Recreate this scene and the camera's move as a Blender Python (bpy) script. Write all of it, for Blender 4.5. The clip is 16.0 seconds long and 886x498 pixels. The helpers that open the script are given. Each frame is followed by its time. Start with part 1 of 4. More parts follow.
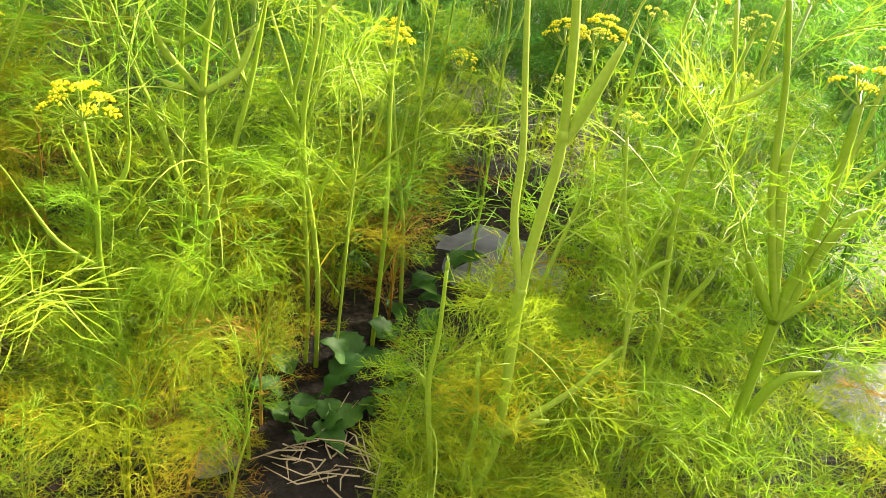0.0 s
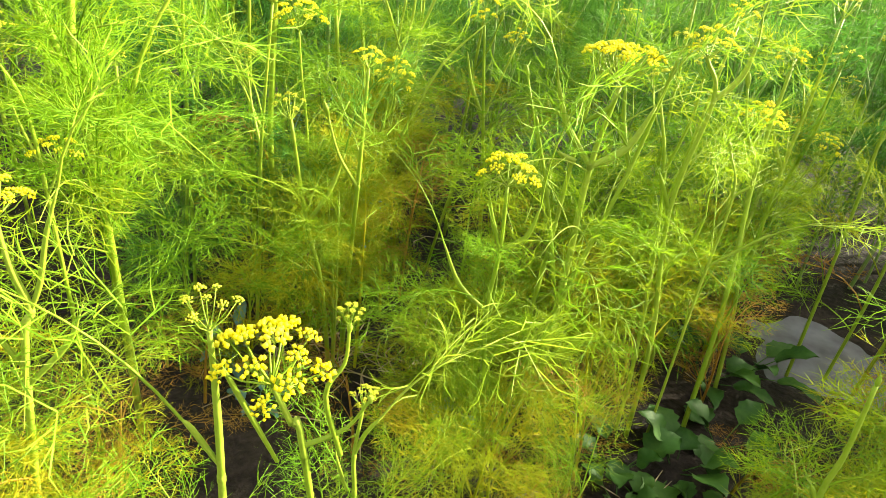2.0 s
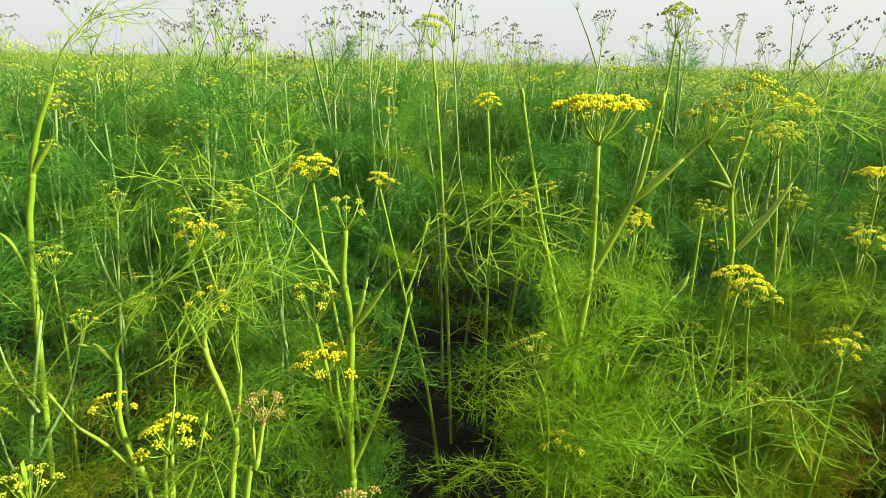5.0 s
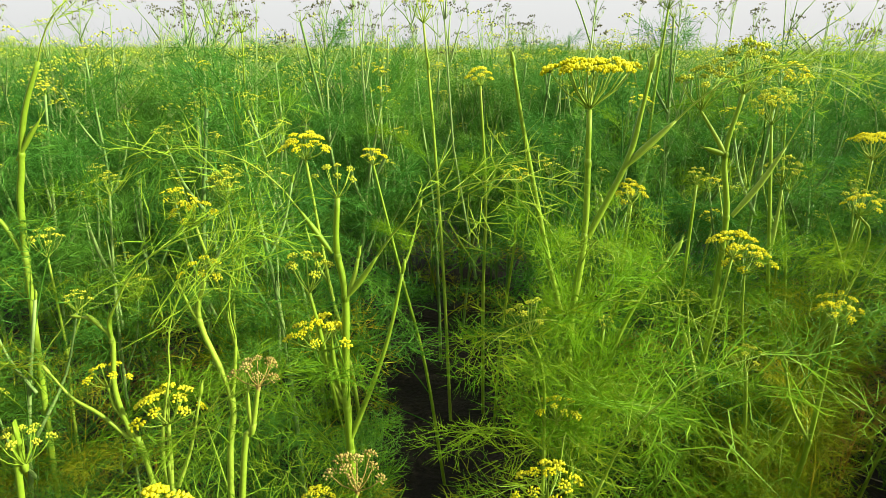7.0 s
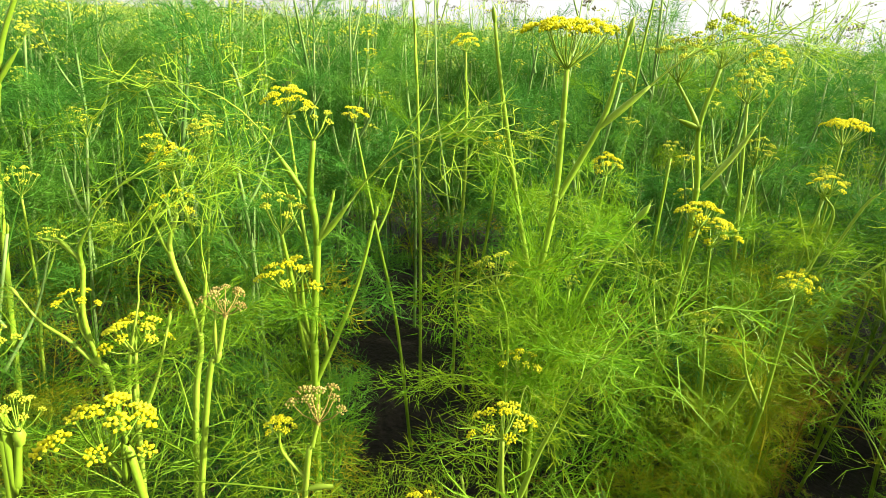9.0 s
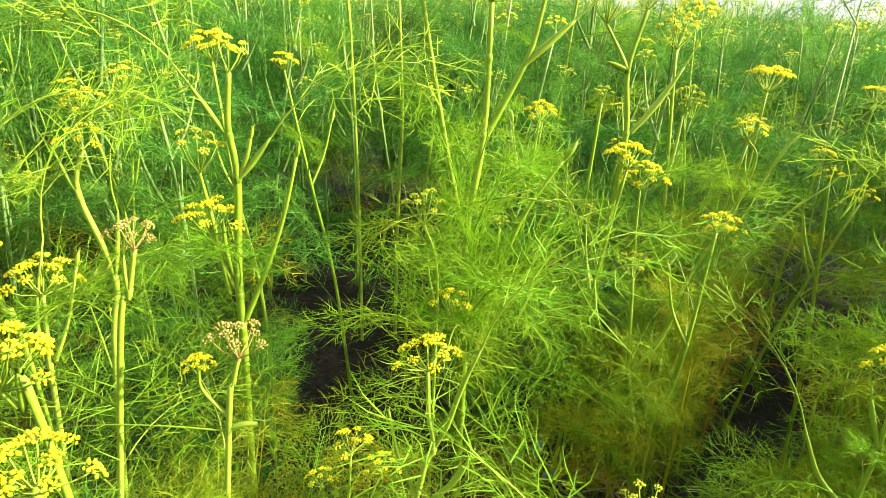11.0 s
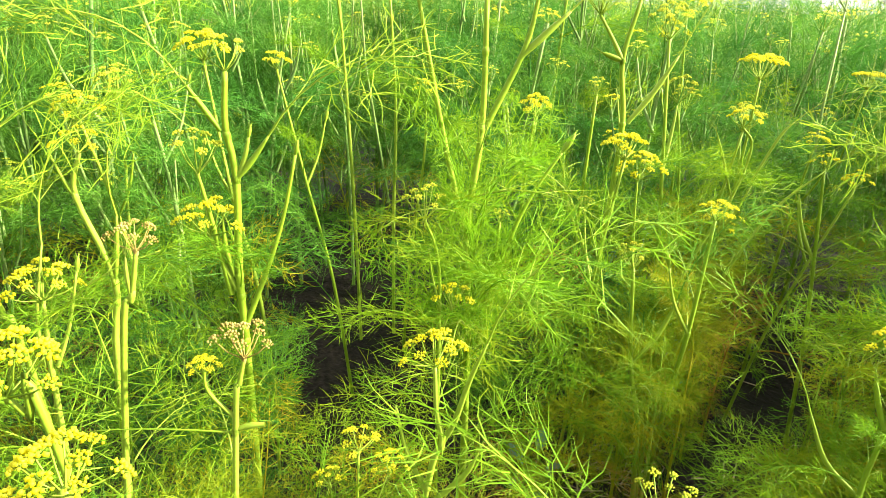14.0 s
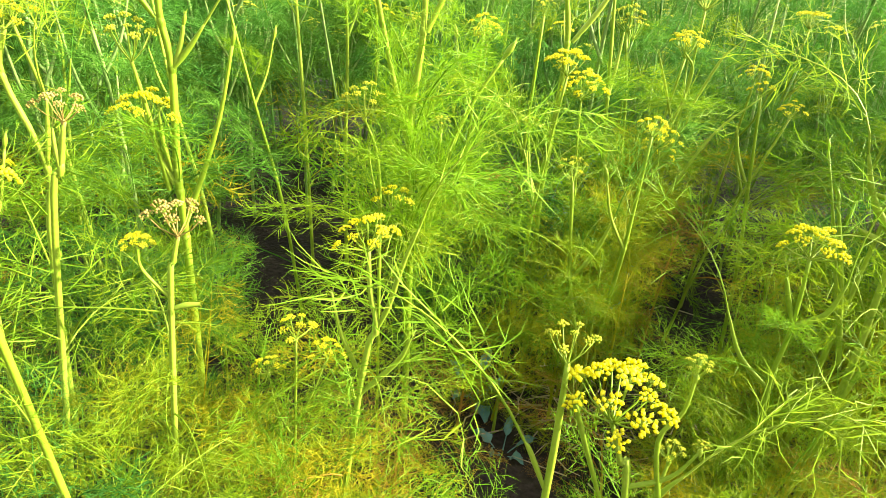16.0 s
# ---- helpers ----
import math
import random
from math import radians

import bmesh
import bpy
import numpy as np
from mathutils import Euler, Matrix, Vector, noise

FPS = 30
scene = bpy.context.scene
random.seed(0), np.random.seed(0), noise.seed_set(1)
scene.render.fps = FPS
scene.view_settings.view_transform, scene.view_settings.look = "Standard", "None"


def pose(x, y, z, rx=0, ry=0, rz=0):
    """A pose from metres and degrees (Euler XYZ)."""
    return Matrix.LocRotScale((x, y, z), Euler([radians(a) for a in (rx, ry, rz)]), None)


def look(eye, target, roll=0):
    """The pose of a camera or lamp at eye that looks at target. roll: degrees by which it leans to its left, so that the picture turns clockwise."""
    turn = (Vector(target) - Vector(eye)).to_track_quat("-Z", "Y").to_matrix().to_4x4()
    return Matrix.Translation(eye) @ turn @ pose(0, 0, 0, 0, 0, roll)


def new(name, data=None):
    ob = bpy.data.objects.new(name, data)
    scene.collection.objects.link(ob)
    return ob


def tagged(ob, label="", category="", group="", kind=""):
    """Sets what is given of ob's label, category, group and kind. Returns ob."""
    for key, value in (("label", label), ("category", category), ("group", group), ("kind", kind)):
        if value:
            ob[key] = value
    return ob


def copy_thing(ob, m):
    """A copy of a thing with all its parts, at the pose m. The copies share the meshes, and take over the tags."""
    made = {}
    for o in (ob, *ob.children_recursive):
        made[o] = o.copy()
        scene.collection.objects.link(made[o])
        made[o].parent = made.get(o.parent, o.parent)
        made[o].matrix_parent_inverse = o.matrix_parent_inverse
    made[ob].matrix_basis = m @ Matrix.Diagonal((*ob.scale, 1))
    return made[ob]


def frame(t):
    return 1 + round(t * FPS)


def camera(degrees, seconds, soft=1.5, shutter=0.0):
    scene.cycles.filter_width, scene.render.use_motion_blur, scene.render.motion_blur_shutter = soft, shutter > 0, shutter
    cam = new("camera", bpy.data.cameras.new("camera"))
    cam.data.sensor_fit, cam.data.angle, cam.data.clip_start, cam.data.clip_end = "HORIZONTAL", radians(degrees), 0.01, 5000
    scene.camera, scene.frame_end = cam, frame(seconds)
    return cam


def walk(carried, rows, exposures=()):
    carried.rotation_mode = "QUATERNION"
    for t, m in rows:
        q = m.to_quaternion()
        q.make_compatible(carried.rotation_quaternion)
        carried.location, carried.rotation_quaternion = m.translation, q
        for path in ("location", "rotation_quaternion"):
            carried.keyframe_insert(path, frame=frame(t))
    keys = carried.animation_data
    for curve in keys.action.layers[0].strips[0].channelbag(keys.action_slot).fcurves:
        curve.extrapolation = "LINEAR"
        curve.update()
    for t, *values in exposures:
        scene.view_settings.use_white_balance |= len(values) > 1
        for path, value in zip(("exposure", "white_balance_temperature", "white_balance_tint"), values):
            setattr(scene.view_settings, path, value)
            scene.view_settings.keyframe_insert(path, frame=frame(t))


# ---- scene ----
cam = camera(69.3, 16.0, 0.6)
PATH = [
    (0, (0.101, -0.041, 1.121), (0.085, 1.705, 0.146), 12.2),
    (0.5, (0.056, -0.053, 1.13), (-0.126, 1.702, 0.188), 11.6),
    (1, (0.018, -0.08, 1.131), (-0.308, 1.649, 0.18), 10.8),
    (1.5, (-0.031, -0.108, 1.137), (-0.549, 1.569, 0.178), 10.1),
    (2, (-0.103, -0.145, 1.142), (-0.867, 1.435, 0.183), 8.8),
    (2.5, (-0.168, -0.176, 1.152), (-1.138, 1.309, 0.228), 7.1),
    (3, (-0.24, -0.207, 1.186), (-1.42, 1.178, 0.354), 7.1),
    (3.5, (-0.293, -0.252, 1.26), (-1.689, 0.981, 0.532), 5.6),
    (4, (-0.328, -0.291, 1.33), (-1.868, 0.822, 0.706), 3.1),
    (4.5, (-0.343, -0.318, 1.351), (-1.942, 0.741, 0.785), 1.8),
    (6.8, (-0.336, -0.319, 1.322), (-1.934, 0.733, 0.738), 0.1),
    (7, (-0.333, -0.315, 1.317), (-1.925, 0.738, 0.72), 0.3),
    (7.5, (-0.328, -0.32, 1.313), (-1.912, 0.74, 0.708), 1.0),
    (8, (-0.32, -0.317, 1.294), (-1.88, 0.761, 0.659), 2.2),
    (8.5, (-0.305, -0.318, 1.285), (-1.857, 0.766, 0.638), 3.0),
    (9, (-0.293, -0.318, 1.276), (-1.838, 0.772, 0.623), 3.8),
    (9.5, (-0.287, -0.313, 1.265), (-1.813, 0.793, 0.597), 3.7),
    (10, (-0.274, -0.306, 1.253), (-1.766, 0.827, 0.552), 3.8),
    (10.2, (-0.262, -0.303, 1.243), (-1.739, 0.84, 0.526), 4.2),
    (12.3, (-0.271, -0.272, 1.221), (-1.646, 0.986, 0.496), 3.2),
    (12.5, (-0.273, -0.284, 1.22), (-1.663, 0.959, 0.497), 3.2),
    (13, (-0.273, -0.289, 1.225), (-1.679, 0.934, 0.498), 3.1),
    (13.5, (-0.272, -0.289, 1.228), (-1.681, 0.931, 0.503), 3.0),
    (14, (-0.274, -0.298, 1.22), (-1.68, 0.917, 0.48), 3.2),
    (14.5, (-0.267, -0.303, 1.197), (-1.648, 0.918, 0.421), 4.0),
    (15, (-0.26, -0.312, 1.183), (-1.635, 0.9, 0.384), 4.1),
    (15.5, (-0.221, -0.322, 1.154), (-1.56, 0.895, 0.301), 5.0),
    (16, (-0.194, -0.303, 1.139), (-1.483, 0.97, 0.291), 5.4),
]
EXPOSURES = [(0, 3.35, 7100, 12), (1.5, 3.25, 7000, 11), (3.0, 3.1, 6900, 8), (3.5, 2.9, 6800, 7), (4.0, 2.3, 6600, 2), (4.5, 1.8, 6500, 0), (7.5, 1.85, 6500, 0), (9.0, 2.2, 6600, 0),
             (10.0, 2.45, 6600, 2), (12.5, 2.8, 6600, 5), (14.0, 2.9, 6650, 5), (16, 3.0, 6850, 7)]
walk(cam, [(t, look(eye, target, roll)) for t, eye, target, roll in PATH], EXPOSURES)

# ---- world, sun, exposure ----
world = bpy.data.worlds.new("sky")
scene.world = world
world.use_nodes = True
wn, wl = world.node_tree.nodes, world.node_tree.links
wn.clear()
SUN_ELEV, SUN_AZ = 28.0, 46.0          # degrees above the ground; degrees from +x towards +y
sky = wn.new("ShaderNodeTexSky")
sky.sky_type, sky.sun_disc = "NISHITA", False
sky.sun_elevation, sky.sun_rotation = radians(SUN_ELEV), radians(90 - SUN_AZ)
sky.air_density, sky.dust_density, sky.ozone_density = 1.0, 6.0, 1.0
haze = wn.new("ShaderNodeMixRGB")      # thin bright cloud over the blue
haze.inputs[0].default_value, haze.inputs[2].default_value = 0.62, (8.6, 8.2, 8.6, 1)
bg, wo = wn.new("ShaderNodeBackground"), wn.new("ShaderNodeOutputWorld")
bg.inputs[1].default_value = 0.042
wl.new(sky.outputs[0], haze.inputs[1]), wl.new(haze.outputs[0], bg.inputs[0]), wl.new(bg.outputs[0], wo.inputs[0])
sun = new("sun", bpy.data.lights.new("sun", "SUN"))
sun.data.energy, sun.data.angle, sun.data.color = 3.9, radians(2.0), (1.0, 0.93, 0.76)
se, sa = radians(SUN_ELEV), radians(SUN_AZ)
sun.matrix_world = look((0, 0, 0), (-math.cos(se) * math.cos(sa), -math.cos(se) * math.sin(sa), -math.sin(se)))


# ---- materials ----
def nodes_of(name):
    m = bpy.data.materials.new(name)
    m.use_nodes = True
    n, l = m.node_tree.nodes, m.node_tree.links
    n.clear()
    return m, n, l, n.new("ShaderNodeOutputMaterial")


def ramp(n, l, src, stops):
    c = n.new("ShaderNodeValToRGB")
    while len(c.color_ramp.elements) < len(stops):
        c.color_ramp.elements.new(0.5)
    for e, (p, col) in zip(c.color_ramp.elements, stops):
        e.position, e.color = p, (*col, 1)
    l.new(src, c.inputs[0])
    return c


def plant_material(name, dark, mid, light, thin=0.4, rough=0.55, grain=60.0, wide=3.0, gloss=0.14):
    """Green tissue: colour wanders in broad patches, with fine grain, and differs from piece to piece; thin tissue lets light through."""
    m, n, l, out = nodes_of(name)
    geo, info = n.new("ShaderNodeNewGeometry"), n.new("ShaderNodeObjectInfo")
    big, fine = n.new("ShaderNodeTexNoise"), n.new("ShaderNodeTexNoise")
    big.inputs["Scale"].default_value, fine.inputs["Scale"].default_value = wide, grain
    big.inputs["Detail"].default_value, fine.inputs["Detail"].default_value = 3.0, 2.0
    l.new(geo.outputs["Position"], big.inputs["Vector"]), l.new(geo.outputs["Position"], fine.inputs["Vector"])
    a, b, c = n.new("ShaderNodeMath"), n.new("ShaderNodeMath"), n.new("ShaderNodeMath")
    a.operation, b.operation, c.operation = "MULTIPLY_ADD", "MULTIPLY_ADD", "MULTIPLY_ADD"
    l.new(fine.outputs[0], a.inputs[0])
    a.inputs[1].default_value, a.inputs[2].default_value = 0.45, -0.25
    l.new(big.outputs[0], b.inputs[0])
    b.inputs[1].default_value = 0.9
    l.new(a.outputs[0], b.inputs[2])
    l.new(info.outputs["Random"], c.inputs[0])
    c.inputs[1].default_value = 0.35
    l.new(b.outputs[0], c.inputs[2])
    col = ramp(n, l, c.outputs[0], [(0.15, dark), (0.5, mid), (0.85, light)])
    p = n.new("ShaderNodeBsdfPrincipled")
    p.inputs["Roughness"].default_value, p.inputs["Specular IOR Level"].default_value = rough, gloss
    l.new(col.outputs[0], p.inputs["Base Color"])
    if thin > 0:
        tr, mix = n.new("ShaderNodeBsdfTranslucent"), n.new("ShaderNodeMixShader")
        l.new(col.outputs[0], tr.inputs[0])
        mix.inputs[0].default_value = thin
        l.new(p.outputs[0], mix.inputs[1]), l.new(tr.outputs[0], mix.inputs[2]), l.new(mix.outputs[0], out.inputs[0])
    else:
        l.new(p.outputs[0], out.inputs[0])
    return m


# crop behind: same tissue painted darker and bluer, standing in for shade and haze
STEM_SHADED = plant_material("stem_green_shaded", (0.085, 0.165, 0.040), (0.135, 0.225, 0.055), (0.20, 0.285, 0.080), thin=0.1, rough=0.55, grain=180, wide=4)
LEAF_SHADED = plant_material("leaf_green_shaded", (0.024, 0.115, 0.016), (0.054, 0.18, 0.020), (0.12, 0.265, 0.024), thin=0.48, wide=1.1)
STEM = plant_material("stem_green", (0.125, 0.22, 0.012), (0.185, 0.29, 0.018), (0.255, 0.35, 0.038), thin=0.15, rough=0.5, grain=180, wide=4, gloss=0.18)
LEAF = plant_material("leaf_green", (0.065, 0.19, 0.008), (0.13, 0.265, 0.010), (0.24, 0.325, 0.012), thin=0.52, wide=2.2)
LEAF_L = plant_material("leaf_young_green", (0.11, 0.27, 0.014), (0.18, 0.34, 0.018), (0.27, 0.39, 0.025), thin=0.45, wide=4)
LEAF_O = plant_material("leaf_yellow_green", (0.090, 0.195, 0.008), (0.155, 0.26, 0.010), (0.26, 0.295, 0.012), thin=0.5, wide=5)
LEAF_P = plant_material("leaf_plume_green", (0.080, 0.215, 0.008), (0.125, 0.275, 0.010), (0.19, 0.33, 0.012), thin=0.55, wide=2)
# flower-tinted green, painted lighter to stand in for sun and haze far off
LEAF_T = plant_material("crop_tops_haze_light", (0.10, 0.21, 0.025), (0.165, 0.265, 0.035), (0.26, 0.31, 0.045), thin=0.4, wide=0.9, grain=9)
LEAF_Y = plant_material("leaf_yellowing", (0.17, 0.26, 0.010), (0.27, 0.325, 0.012), (0.40, 0.325, 0.014), thin=0.5, wide=6)
LEAF_B = plant_material("leaf_withered", (0.17, 0.085, 0.016), (0.30, 0.165, 0.024), (0.40, 0.25, 0.045), thin=0.35, wide=6)
FLOWER = plant_material("flower_yellow", (0.672, 0.608, 0.016), (0.736, 0.688, 0.02), (0.76, 0.728, 0.048), thin=0.4, grain=400, wide=30)
FLOWER_G = plant_material("flower_green", (0.35, 0.441, 0.0304), (0.471, 0.532, 0.038), (0.593, 0.593, 0.0456), thin=0.3, grain=400, wide=30)
FLOWER_D = plant_material("flower_dry", (0.20, 0.145, 0.035), (0.33, 0.25, 0.065), (0.44, 0.35, 0.11), thin=0.25, grain=300, wide=30)
SEED = plant_material("seed_dark", (0.056, 0.064, 0.028), (0.096, 0.096, 0.04), (0.16, 0.152, 0.056), thin=0.0, grain=300, wide=20)
WEED = plant_material("weed_green", (0.018, 0.060, 0.010), (0.032, 0.100, 0.016), (0.060, 0.145, 0.022), thin=0.3, rough=0.55, grain=90, wide=12, gloss=0.2)
WEED_B = plant_material("weed_bluish", (0.06, 0.15, 0.128), (0.105, 0.225, 0.195), (0.165, 0.3, 0.255), thin=0.2, rough=0.45, grain=90, wide=12)
STRAW = plant_material("straw", (0.195, 0.143, 0.075), (0.315, 0.247, 0.143), (0.435, 0.36, 0.225), thin=0.1, rough=0.6, grain=160, wide=20)


def soil_material():
    m, n, l, out = nodes_of("soil")
    geo = n.new("ShaderNodeNewGeometry")
    big, fine = n.new("ShaderNodeTexNoise"), n.new("ShaderNodeTexNoise")
    big.inputs["Scale"].default_value, big.inputs["Detail"].default_value = 2.5, 5
    fine.inputs["Scale"].default_value, fine.inputs["Detail"].default_value = 55, 8
    l.new(geo.outputs["Position"], big.inputs["Vector"]), l.new(geo.outputs["Position"], fine.inputs["Vector"])
    add = n.new("ShaderNodeMath")
    add.operation = "MULTIPLY_ADD"
    l.new(fine.outputs[0], add.inputs[0])
    add.inputs[1].default_value = 0.5
    l.new(big.outputs[0], add.inputs[2])
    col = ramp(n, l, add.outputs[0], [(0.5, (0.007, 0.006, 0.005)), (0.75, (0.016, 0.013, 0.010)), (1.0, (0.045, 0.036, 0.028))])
    p, bump = n.new("ShaderNodeBsdfPrincipled"), n.new("ShaderNodeBump")
    bump.inputs["Strength"].default_value, bump.inputs["Distance"].default_value = 0.9, 0.012
    wet = ramp(n, l, big.outputs[0], [(0.35, (0.6,) * 3), (0.65, (0.95,) * 3)])
    p.inputs["Specular IOR Level"].default_value = 0.12
    l.new(fine.outputs[0], bump.inputs["Height"]), l.new(bump.outputs[0], p.inputs["Normal"])
    l.new(col.outputs[0], p.inputs["Base Color"]), l.new(wet.outputs[0], p.inputs["Roughness"]), l.new(p.outputs[0], out.inputs[0])
    return m


def water_material():
    m, n, l, out = nodes_of("muddy_water")
    geo, nz = n.new("ShaderNodeNewGeometry"), n.new("ShaderNodeTexNoise")
    nz.inputs["Scale"].default_value, nz.inputs["Detail"].default_value = 9, 3
    l.new(geo.outputs["Position"], nz.inputs["Vector"])
    col = ramp(n, l, nz.outputs[0], [(0.3, (0.10, 0.10, 0.105)), (0.7, (0.21, 0.21, 0.225))])
    p, bump = n.new("ShaderNodeBsdfPrincipled"), n.new("ShaderNodeBump")
    p.inputs["Roughness"].default_value, p.inputs["IOR"].default_value, p.inputs["Specular IOR Level"].default_value = 0.09, 1.4, 0.7
    bump.inputs["Strength"].default_value, bump.inputs["Distance"].default_value = 0.12, 0.004
    l.new(nz.outputs[0], bump.inputs["Height"]), l.new(bump.outputs[0], p.inputs["Normal"])
    l.new(col.outputs[0], p.inputs["Base Color"]), l.new(p.outputs[0], out.inputs[0])
    return m


SOIL, WATER = soil_material(), water_material()


# ---- mesh tools ----
class Geo:
    """Vertices and faces of one mesh, gathered piece by piece; each piece has a material slot."""

    def __init__(self):
        self.v, self.f, self.s, self.n = [], [], [], 0

    def add(self, verts, faces, slot=0):
        self.v.append(np.asarray(verts, float))
        self.f += [tuple(i + self.n for i in q) for q in faces]
        self.s += [slot] * len(faces)
        self.n += len(verts)

    def mesh(self, name, *materials):
        me = bpy.data.meshes.new(name)
        me.from_pydata(np.concatenate(self.v).tolist() if self.v else [], [], self.f)
        for m in materials:
            me.materials.append(m)
        me.polygons.foreach_set("material_index", self.s)
        me.polygons.foreach_set("use_smooth", [True] * len(self.f))
        me.update()
        return me


def unit(v):
    v = np.asarray(v, float)
    return v / (np.linalg.norm(v) + 1e-9)


def smooth_line(pts, per=4):
    """A Catmull-Rom curve through the points."""
    p = np.asarray(pts, float)
    if len(p) < 3:
        return np.array([p[0] + (p[-1] - p[0]) * i / per for i in range(per + 1)])
    q = np.vstack([2 * p[0] - p[1], p, 2 * p[-1] - p[-2]])
    out = []
    for i in range(1, len(q) - 2):
        a, b, c, d = q[i - 1], q[i], q[i + 1], q[i + 2]
        for k in range(per):
            t = k / per
            out.append(0.5 * (2 * b + (c - a) * t + (2 * a - 5 * b + 4 * c - d) * t * t + (3 * b - a - 3 * c + d) * t ** 3))
    return np.array(out + [p[-1]])


def tube(g, pts, radii, sides=6, slot=0, flat=1.0):
    """A round stalk along the points; flat below 1 squeezes it."""
    p = np.asarray(pts, float)
    r = np.interp(np.linspace(0, 1, len(p)), np.linspace(0, 1, len(radii)), radii)
    tan = np.gradient(p, axis=0)
    ref = np.array([0.31, 0.95, 0.05])
    verts = []
    for c, t, w in zip(p, tan, r):
        t = unit(t)
        a = unit(np.cross(t, ref))
        b = np.cross(t, a)
        for k in range(sides):
            th = 2 * math.pi * k / sides
            verts.append(c + w * (math.cos(th) * a + flat * math.sin(th) * b))
    faces = []
    for i in range(len(p) - 1):
        for k in range(sides):
            j = (k + 1) % sides
            faces.append((i * sides + k, i * sides + j, (i + 1) * sides + j, (i + 1) * sides + k))
    faces.append(tuple(range((len(p) - 1) * sides, len(p) * sides)))
    g.add(verts, faces, slot)


def blades(g, starts, ends, r, seed=1):
    """Very many hair-fine leaf threads, each a single tapering blade turned at random."""
    a, b = np.asarray(starts, float), np.asarray(ends, float)
    d = b - a
    turn = np.random.RandomState(seed).normal(size=a.shape)
    u = np.cross(d, turn)
    u /= np.linalg.norm(u, axis=1, keepdims=True) + 1e-9
    r = np.broadcast_to(np.asarray(r, float).reshape(-1, 1), (len(a), 1))
    g.add(np.stack([a + r * u, a - r * u, b], 1).reshape(-1, 3), [(i, i + 1, i + 2) for i in range(0, 3 * len(a), 3)])


def threads(g, starts, ways, lengths, r, bend, seed=1, slot=0):
    """Fine leaf threads that curve and fork off clean: each a slim strip with one bend, tapering to a point."""
    a, w = np.asarray(starts, float), np.asarray(ways, float)
    n = np.asarray(lengths, float).reshape(-1, 1)
    rs = np.random.RandomState(seed)
    m = a + w * n * 0.5
    w2 = w + np.asarray(bend, float)
    w2 /= np.linalg.norm(w2, axis=1, keepdims=True) + 1e-9
    b = m + w2 * n * 0.5
    u = np.cross(w, rs.normal(size=a.shape))
    u /= np.linalg.norm(u, axis=1, keepdims=True) + 1e-9
    r = np.broadcast_to(np.asarray(r, float).reshape(-1, 1), (len(a), 1))
    faces = []
    for i in range(0, 5 * len(a), 5):
        faces += [(i, i + 1, i + 3, i + 2), (i + 2, i + 3, i + 4)]
    g.add(np.stack([a + r * u, a - r * u, m + 0.85 * r * u, m - 0.85 * r * u, b], 1).reshape(-1, 3), faces, slot)


def spikes(g, starts, ends, r, slot=0):
    """Many fine threads at once, each a slim three-sided point."""
    a, b = np.asarray(starts, float), np.asarray(ends, float)
    d = b - a
    d /= np.linalg.norm(d, axis=1, keepdims=True) + 1e-9
    u = np.cross(d, np.array([0.37, -0.61, 0.7]))
    u /= np.linalg.norm(u, axis=1, keepdims=True) + 1e-9
    w = np.cross(d, u)
    r = np.broadcast_to(np.asarray(r, float).reshape(-1, 1), (len(a), 1))
    v = np.stack([a + r * u, a - 0.5 * r * u + 0.87 * r * w, a - 0.5 * r * u - 0.87 * r * w, b], 1).reshape(-1, 3)
    faces = []
    for i in range(0, 4 * len(a), 4):
        faces += [(i, i + 1, i + 3), (i + 1, i + 2, i + 3), (i + 2, i, i + 3)]
    g.add(v, faces, slot)


OCTA = np.array([(1, 0, 0), (0, 1, 0), (-1, 0, 0), (0, -1, 0), (0, 0, 1), (0, 0, -1)], float)
OCTA_F = [(0, 1, 4), (1, 2, 4), (2, 3, 4), (3, 0, 4), (1, 0, 5), (2, 1, 5), (3, 2, 5), (0, 3, 5)]

TETRA = np.array([(0.94, 0, -0.33), (-0.47, 0.82, -0.33), (-0.47, -0.82, -0.33), (0, 0, 1)]) * 1.25
TETRA_F = [(0, 1, 3), (1, 2, 3), (2, 0, 3), (2, 1, 0)]


def part(name, mesh, parent, m=None, label=""):
    ob = new(name, mesh)
    ob.parent = parent
    if m is not None:
        ob.matrix_basis = m
    return tagged(ob, label)


def aim(at, way, up=(0, 0, 1), size=1.0, spin=0.0):
    """A pose whose +x runs along way, with z as near to up as can be."""
    x = unit(way)
    z = np.asarray(up, float) - np.dot(up, x) * x
    if np.linalg.norm(z) < 1e-3:
        z = np.array([0, 1, 0.0]) - x[1] * x
    z = unit(z)
    y = np.cross(z, x)
    rot = Matrix(np.array([x, y, z]).T.tolist()).to_4x4()
    return Matrix.Translation(tuple(float(c) for c in at)) @ rot @ pose(0, 0, 0, spin) @ Matrix.Scale(size, 4)


